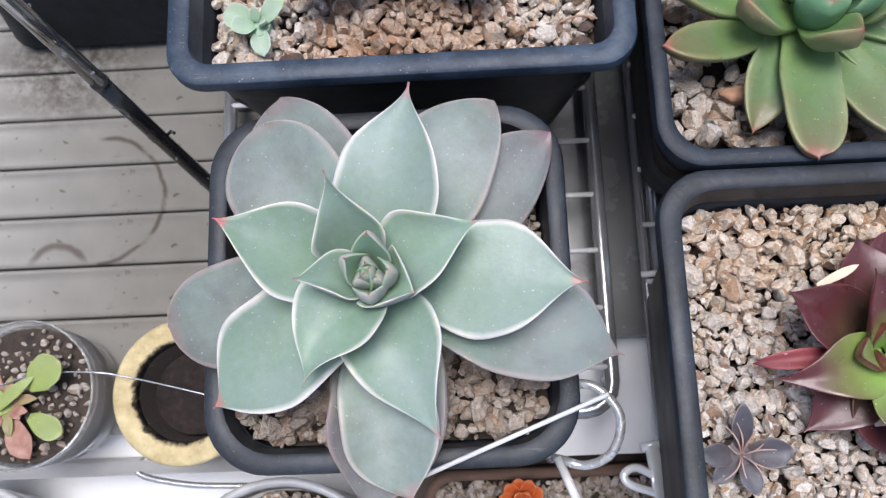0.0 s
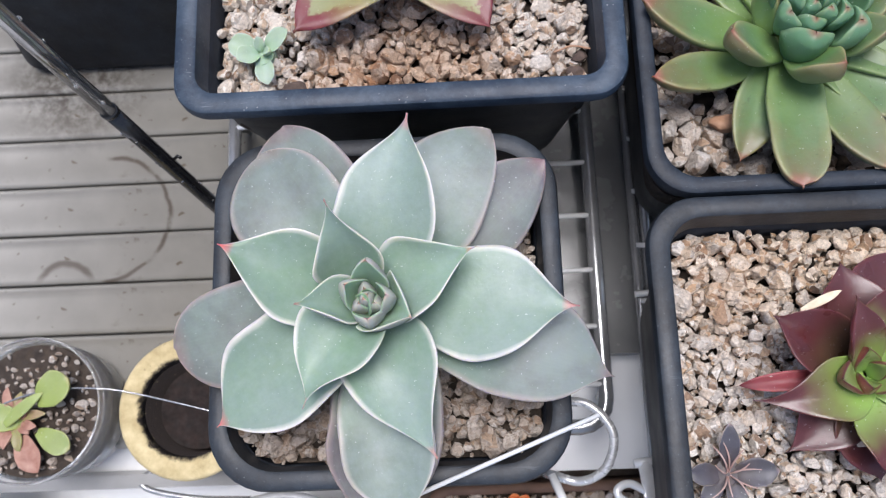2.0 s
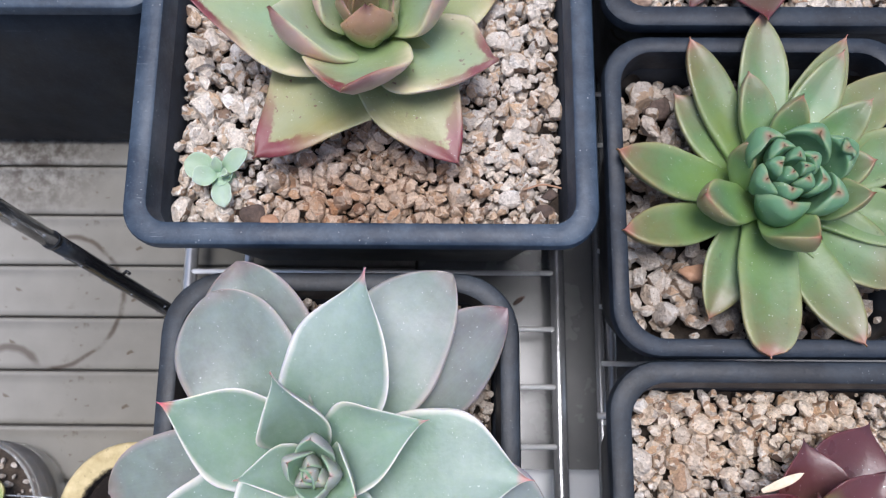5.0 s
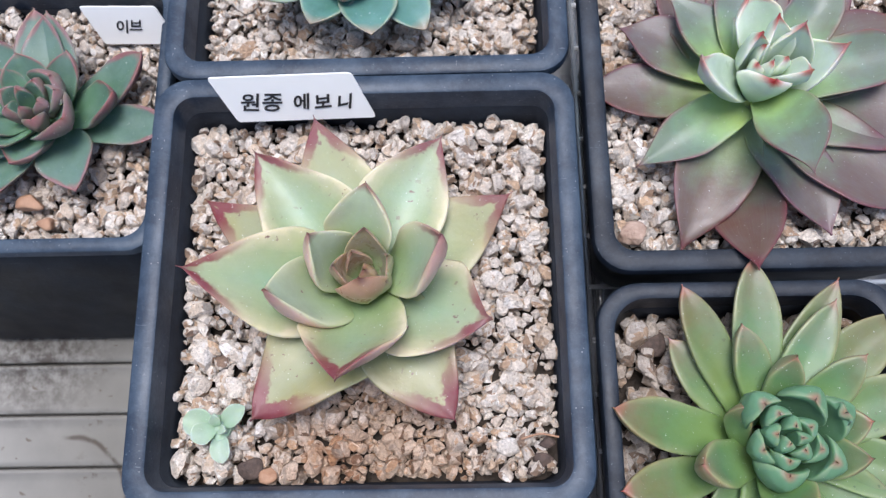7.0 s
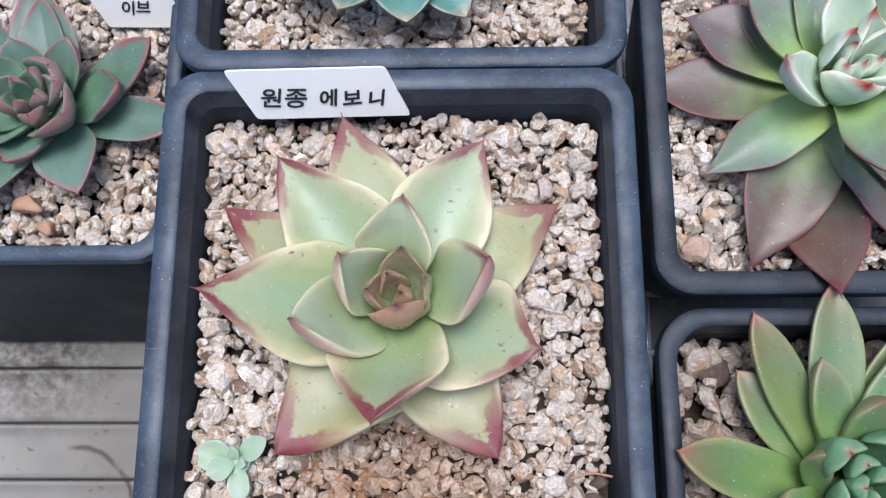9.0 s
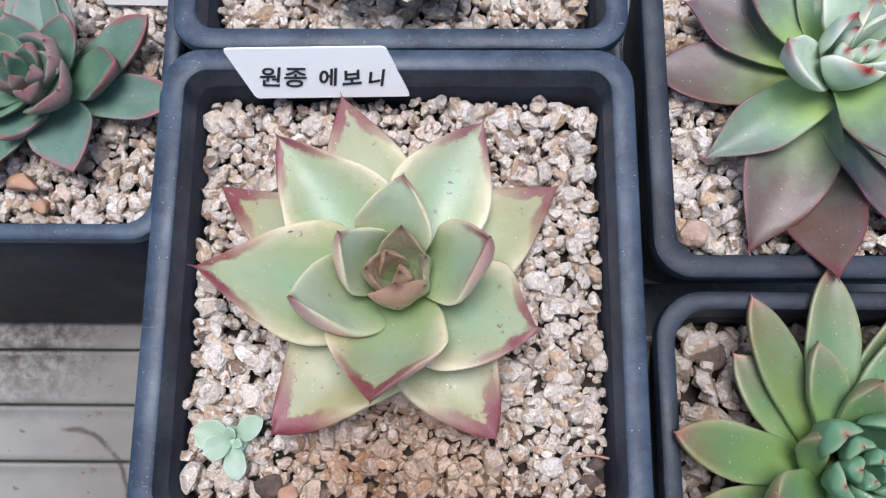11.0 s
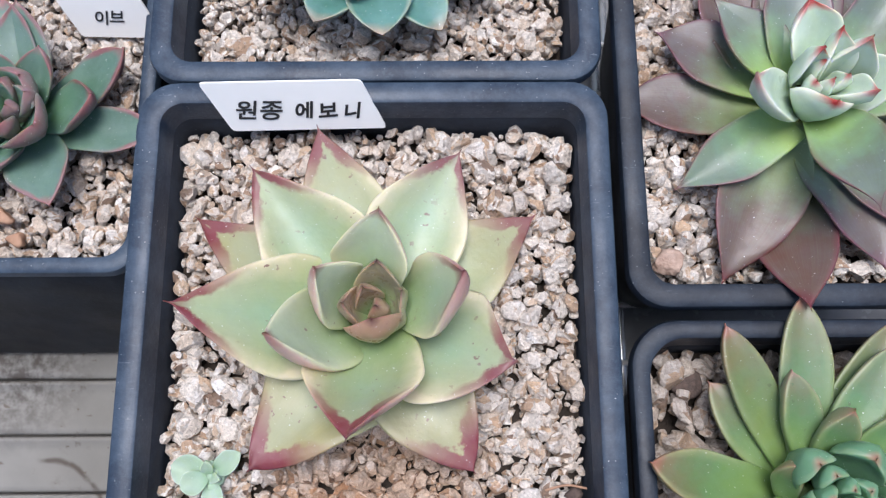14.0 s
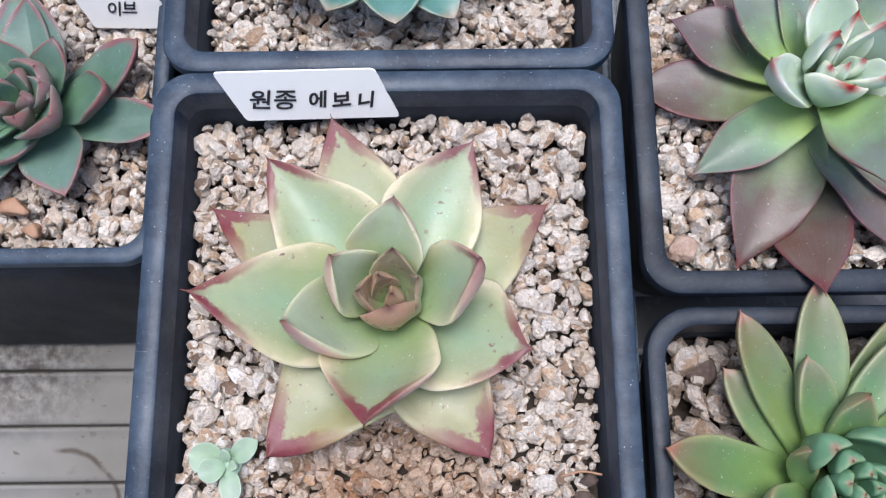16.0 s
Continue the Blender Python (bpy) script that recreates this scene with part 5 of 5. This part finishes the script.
def front_things():
    # clear cup
    cup = Nodes("clear_plastic")
    cup.set(Base_Color=(0.97, 0.97, 0.97), Roughness=0.05, IOR=1.2)
    cup.bsdf.inputs["Transmission Weight"].default_value = 0.92
    c = round_pot("cup", (-0.128, -0.1315, SLAT_Z - 0.0015), 0.0236, 0.0208, 0.0300, 0.0009, cup.mat, "small clear plastic cup filled with gravelly soil", "cup")
    for ob in c.children:
        ob.visible_shadow = False
    gravel_bed(-0.128, -0.1315, 0.0214, 0.0365, GRIT_BROWN, "mixed grit and dark soil in the clear cup", 0.0034, 0.62, seed=31, fine=False, round_bed=True, soil_top=-0.0006)
    p = Rosette("seedling", (-0.133, -0.1345, 0.036), LIME, "pale lime seedlings with withered pink leaves in the cup", 0.0024)
    p.leaf(33, 23, 44, 11, 41, ROUND, 0.05, 0.3, age=0.3, foot_r=10, thick=1.4)
    p.leaf(-26, 22, 41, 7.5, 39, ROUND, 0.05, 0.3, age=0.4, foot_r=9, thick=1.3)
    p.leaf(165, 9, 42, 9, 39, ROUND, 0.05, 0.3, age=0.5, foot_r=-3)
    p.leaf(38, 14, 43, 4, 40, LANCE, 0.15, 0.2, age=0.4, foot_r=-4)
    p.leaf(-62, 19, 39, 8, 39, LANCE, 0.05, 0.4, age=1.0, foot_r=6, material=FILAMENT_RED)
    for k in range(16):
        p.leaf(23 * k - 60, 6 + k % 4 * 1.6, 40 + k % 3, 3.4, 38, LANCE, 0.25, 0.4, age=0.9, foot_r=1 + k % 3, bend=0.1 if k % 2 else -0.1, material=FILAMENT_RED if k % 3 else LIME)
    # yellow pot
    yellow = worn_clay("chalky_yellow", 0.0172)
    round_pot("clay_pot", (-0.0768, -0.1323, SLAT_Z - 0.0015), 0.0232, 0.0205, 0.0270, 0.0072, yellow, "small chalky yellow clay pot with a thick worn rim", "clay pot")
    dark = plain("peat", (0.006, 0.004, 0.003), (0.022, 0.012, 0.009), 260, 0.95, bump=0.9)
    n = 32
    fill = loft([[(0.0135 * math.cos(2 * math.pi * k / n), 0.0135 * math.sin(2 * math.pi * k / n), z) for k in range(n)] for z in (0.004, 0.0150)], cap_first=True, cap_last=True)
    s = part("soil", fill, dark)
    s.location = (-0.0768, -0.1323, SLAT_Z - 0.0015)
    tagged(s, "dark brown peat inside the clay pot", "soil", kind="stuff")


def steel_bits():
    # the bent wire that reaches over the smaller pot
    w = thing("wire_hook", (0.050, -0.148, 0.0014), "bright bent steel wire hook beside the smaller pot", "wire hook")
    o = Vector(w.location)
    part("arm", tube([Vector((0.0020, -0.1570, 0.0985)) - o, Vector((0.0460, -0.1400, 0.1000)) - o], 0.0006, 8), STEEL, w)
    loop = smooth_line([(0.0415, -0.1350, 0.0480), (0.0505, -0.1365, 0.0500), (0.0570, -0.1450, 0.0500), (0.0545, -0.1550, 0.0480), (0.0470, -0.1590, 0.0440), (0.0390, -0.1570, 0.0380), (0.0400, -0.1590, 0.0014)])
    part("loop", tube([p - o for p in loop], 0.0014, 10), HOOK, w)
    part("tail", tube([Vector((0.0375, -0.1560, 0.0560)) - o, Vector((0.0425, -0.1690, 0.0600)) - o], 0.0013, 8), STEEL, w)
    c = thing("tray_clip", (0.070, -0.160, 0.0014), "chromed clip on the end of the tray rail", "clip")
    o = Vector(c.location)
    part("pin", tube([Vector((0.0695, -0.1545, 0.0300)) - o, Vector((0.0712, -0.1720, 0.0310)) - o, Vector((0.0712, -0.1740, 0.0014)) - o], 0.0022, 12), STEEL, c)
    part("cap", tube([Vector((0.0660, -0.1550, 0.0305)) - o, Vector((0.0725, -0.1540, 0.0305)) - o], 0.0014, 10), STEEL, c)
    part("loop", tube([p - o for p in smooth_line([(0.0700, -0.1690, 0.0300), (0.0620, -0.1660, 0.0310), (0.0600, -0.1630, 0.0310), (0.0640, -0.1610, 0.0305), (0.0700, -0.1640, 0.0300)])], 0.0013, 8), STEEL, c)
    part("band", tube([Vector((0.0715, -0.1000, 0.0290)) - o, Vector((0.0795, -0.0995, 0.0290)) - o], 0.0011, 8), STEEL, c)
    t = thing("thread", (-0.095, -0.128, 0.0105), "thin pale wire lying across the cup and clay pot", "wire")
    o = Vector(t.location)
    part("strand", tube([p - o for p in smooth_line([(-0.150, -0.137, 0.0415), (-0.135, -0.1290, 0.0415), (-0.120, -0.1255, 0.0425), (-0.105, -0.1255, 0.0425), (-0.093, -0.1275, 0.0405), (-0.068, -0.1340, 0.0400), (-0.052, -0.139, 0.038)])], 0.00028, 6), STEEL_DARK, t)
    u = thing("wire_hook", (-0.090, -0.156, 0.0014), "dull bent wire end lying on the ledge", "wire hook")
    o = Vector(u.location)
    part("bend", tube([p - o for p in smooth_line([(-0.0800, -0.1500, 0.0040), (-0.0920, -0.1510, 0.0040), (-0.1040, -0.1550, 0.0040), (-0.1020, -0.1595, 0.0040), (-0.0850, -0.1630, 0.0040), (-0.0650, -0.1640, 0.0040)])], 0.0011, 8), STEEL_DARK, u)
    tagged(part("front_rail", box_bm(-0.40, -0.020, -0.1590, -0.1528, 0.0016, 0.0052, 0.0012), SILL), "grey metal rail along the ledge", "rail", kind="structure")


def lower_pots():
    # pots on the lower board, only their rear edges show
    grey = plain("grey_glaze", (0.30, 0.30, 0.29), (0.55, 0.55, 0.54), 60, 0.3)
    base = -0.0302
    round_pot("flower_pot", (-0.048, -0.196, base), 0.036, 0.028, 0.060, 0.0030, grey, "round grey glazed pot standing on the lower board", "flower pot")
    gravel_bed(-0.048, -0.196, 0.031, 0.020, GRIT_DULL, "dark grit in the grey glazed pot", 0.0036, seed=41, fine=False, round_bed=True)
    p = Rosette("echeveria", (-0.045, -0.192, 0.022), WINE, "dark red rosette in the grey glazed pot", 0.003)
    for k in range(9):
        p.leaf(40 * k + 10, 26, 30, 16, 25, OBOVATE, 0.05, 0.3, age=0.7)
    round_pot("flower_pot", (-0.168, -0.196, base), 0.036, 0.030, 0.030, 0.0030, grey, "low round grey pot at the edge of the lower board", "flower pot")
    clay = plain("terracotta", (0.09, 0.055, 0.04), (0.16, 0.09, 0.06), 90, 0.8)
    box = thing("seed_tray", (0.048, -0.208, base), "low dark brown clay tray of crumbly soil", "seed tray")
    outer = rounded_square(0.052, 0.046, 0.010)
    inner = rounded_square(0.049, 0.043, 0.008)
    part("body", loft([[(x, y, 0.0) for x, y in outer], [(x, y, 0.034) for x, y in outer], [(x, y, 0.034) for x, y in inner], [(x, y, 0.003) for x, y in inner]], cap_first=True, cap_last=True), clay, box)
    gravel_bed(0.048, -0.208, 0.0485, 0.002, GRIT_BROWN, "brown crumbly grit in the low tray", 0.0030, seed=42, fine=False, half_y=0.0425)
    orange = leaf_skin("orange_petal", (0.52, 0.11, 0.015), (0.55, 0.11, 0.015), (0.52, 0.10, 0.015), (0.45, 0.08, 0.015), (0.58, 0.16, 0.03), (0.58, 0.16, 0.03), bloom_sheen=0.05)
    q = Rosette("flower", (0.029, -0.172, 0.006), orange, "small bright orange flower head in the low tray", 0.0016, "flower")
    for k in range(11):
        q.leaf(33 * k, 8, 14 + k % 3, 5, 10, ROUND, 0.1, 0.3, foot_r=1)
    for k in range(7):
        q.leaf(51 * k + 15, 4, 18, 4, 12, ROUND, 0.1, 0.3, foot_r=1)


def loose_bits():
    shapes, tri = FINE_STONES

    def pebble(at, r, k, label, material=PEBBLE):
        ob = part("pebble", quick_mesh("pebble", shapes[k] * r * np.array([1, 1, 0.8]), tri), material)
        ob.location = at
        tagged(ob, label, "pebble", "loose pebbles")

    brown = plain("brown_stone", (0.30, 0.16, 0.09), (0.46, 0.28, 0.18), 260, 0.7, bump=0.4, bump_scale=900)
    pink = plain("pinkish_stone", (0.28, 0.18, 0.13), (0.50, 0.37, 0.29), 420, 0.8, bump=0.9, bump_scale=700, depth=0.001)
    coal = plain("dark_pumice", (0.05, 0.035, 0.03), (0.13, 0.09, 0.07), 700, 0.9, bump=0.9, bump_scale=1500)
    pebble((-0.1035, 0.0300, 0.0835), 0.0042, 0, "rounded reddish brown pebble on pale gravel", brown)
    pebble((-0.0985, 0.0235, 0.0830), 0.0028, 3, "small orange brown pebble on pale gravel", brown)
    pebble((0.0755, 0.0140, 0.0945), 0.0036, 1, "large pinkish pebble beside dark leaves", pink)
    pebble((-0.0305, -0.0485, 0.0915), 0.0030, 2, "dark porous pumice pebble near the pot edge", coal)
    pebble((-0.0260, -0.0505, 0.0915), 0.0026, 4, "rusty brown pebble near the pot edge", brown)
    pebble((0.0800, -0.0165, 0.0880), 0.0038, 5, "dark brown bark-like pebble in the small pot", coal)
    pebble((0.0870, -0.0640, 0.0895), 0.0038, 6, "rusty pebble in the small pot", brown)
    pebble((0.0360, 0.0020, 0.0912), 0.0034, 7, "large pale granite pebble in the gravel", GRIT)
    pebble((0.0390, -0.0440, 0.0912), 0.0033, 8, "large pale pebble in the gravel", GRIT)
    husk = plain("dry_husk", (0.62, 0.48, 0.33), (0.80, 0.68, 0.52), 500, 0.7)
    for at, az, dz in (((0.0990, -0.1155, 0.1060), 24, 1.5), ((0.1100, -0.1480, 0.1010), 12, 1.0)):
        h = part("dry_husk", leaf_mesh((-0.0050, 0, 0), (0.0052, 0, dz / 1000), 0.0021, 0.0012, LANCE, 0.1, 0.2, 0, 0, 0.5), husk)
        h.location = at
        h.rotation_euler = (0, 0, radians(az))
        tagged(h, "dried pale bud husk lying on wine-red leaves", "husk", "dry husks")
    flake = part("dry_flake", leaf_mesh((-0.0021, -0.0014, 0), (0.0021, 0.0016, 0.0003), 0.0017, 0.0005, LANCE, 0.15, 0.2, 0, 0, 0.5), coal)
    flake.location = (0.0478, -0.0592, SLAT_Z - 0.0002)
    tagged(flake, "small dark dry leaf flake lying on the sill plate", "leaf flake")
    for at, r, k in (((0.0475, -0.0475, 0.0915), 0.0026, 9), ((0.0490, -0.0430, 0.0915), 0.0022, 10), ((0.0455, -0.0500, 0.0910), 0.0020, 11)):
        pebble(at, r, k, "small dark soil crumb in the corner of the pot", coal)
    twig = part("twig", tube(smooth_line([(-0.005, 0, 0), (0, 0.0012, 0.0008), (0.005, 0.0004, 0.0003)]), 0.0003, 6), brown)
    twig.location = (0.0470, -0.0420, 0.0935)
    tagged(twig, "thin dry brown twig on the gravel", "twig")


def build():
    g = new("ground", quick_mesh("ground", [(-60, -60, -0.75), (60, -60, -0.75), (60, 60, -0.75), (-60, 60, -0.75)], [(0, 1, 2, 3)]))
    g.data.materials.append(GROUND)
    tagged(g, "plain grey floor far below the sill", "floor", kind="structure")
    sill()
    wire_tray(-0.067, 0.0595, -0.143, 0.19, "chromed wire tray under the two centre pots", -0.1293, ((-0.067, 0.0024), (-0.047, 0.0016), (0.0595, 0.0026)))
    wire_tray(0.0735, 0.19, -0.20, 0.19, "chromed wire tray under the pots at its outer rail", -0.1986, ((0.0735, 0.0017), (0.0775, 0.0017), (0.19, 0.0026)))
    base = 0.0285
    square_pot(0, 0, 0.060, 0.105, base, "black square plastic pot with a dusty broad rim")
    gravel_bed(0, 0, 0.0528, 0.0895, GRIT_STAIN_SHADE, "pale beige pumice and granite grit filling the pot", 0.0039, seed=3, low=0.0015)
    square_pot(-0.0055, -0.1103, 0.0458, 0.095, base, "smaller black square pot with round corners", corner=0.016, lip=0.0052, half_y=0.0456, material=POT_DULL)
    gravel_bed(-0.0055, -0.1103, 0.0392, 0.0866, GRIT_TAN_SHADED, "brownish grit, its colour darkened for the shade under the blue rosette", 0.0036, 1.0, 0.010, seed=4)
    square_pot(0.1030, -0.0443, 0.0405, 0.1025, base, "small black square plastic pot, rim nearly touching its neighbours", corner=0.012, lip=0.0048, half_y=0.0425, material=POT_BLACK)
    gravel_bed(0.1030, -0.0443, 0.0348, 0.0865, GRIT_DULL, "grey and rusty coarse grit with gaps of dark soil", 0.0050, 0.88, 0.008, seed=5, uneven=0.0026, half_y=0.0368, crumbs=False)
    square_pot(0.1150, -0.1420, 0.0545, 0.1035, base, "black square pot with a scuffed greyish rim", corner=0.013, lip=0.0056, material=POT_DULL)
    gravel_bed(0.1150, -0.1420, 0.0480, 0.0905, GRIT_PATCHY, "beige and orange-brown coarse grit", 0.0035, 1.0, 0.008, seed=6)
    square_pot(0.1210, 0.0590, 0.0580, 0.1025, base, "black square plastic pot with a dusty rim, tinted bluish for reflected sky", material=POT_BLACK)
    gravel_bed(0.1210, 0.0590, 0.0510, 0.0925, GRIT, "pale washed grit with a few larger pebbles", 0.0038, seed=7)
    square_pot(0.0, 0.1212, 0.0600, 0.1020, base, "black square plastic pot standing behind the labelled one")
    gravel_bed(0.0, 0.1212, 0.0525, 0.0850, GRIT, "fine beige grit", 0.0034, seed=8, fine=False)
    square_pot(-0.1078, 0.0590, 0.0460, 0.0890, SLAT_Z, "taller black square pot standing on the slats", foot_half=0.0475, foot_shift=(-0.0002, -0.0115), lip=0.0048)
    gravel_bed(-0.1078, 0.0590, 0.0405, 0.0800, GRIT, "beige grit with a few big brown pebbles", 0.0034, seed=9)
    blue_rosette()
    ebony_rosette()
    green_rosette()
    purple_rosette()
    wine_rosette()
    eve_rosette()
    teal_rosette()
    small_plants()
    label_tag((-0.0430, 0.0566, 0.1112), (0.0420, 0.0010, -0.0006), (0.0045, -0.0072, -0.0137), "원종 에보니", 0.0064, "white plastic label with handwritten black Korean name, stuck in gravel", (0.50, 0.58))
    label_tag((-0.0905, 0.0910, 0.0945), (0.0245, 0.0, -0.001), (0.0035, -0.0065, -0.0115), "이브", 0.0044, "small white plastic label with short handwritten Korean name", (0.47, 0.52))
    post()
    front_things()
    steel_bits()
    lower_pots()
    loose_bits()


build()
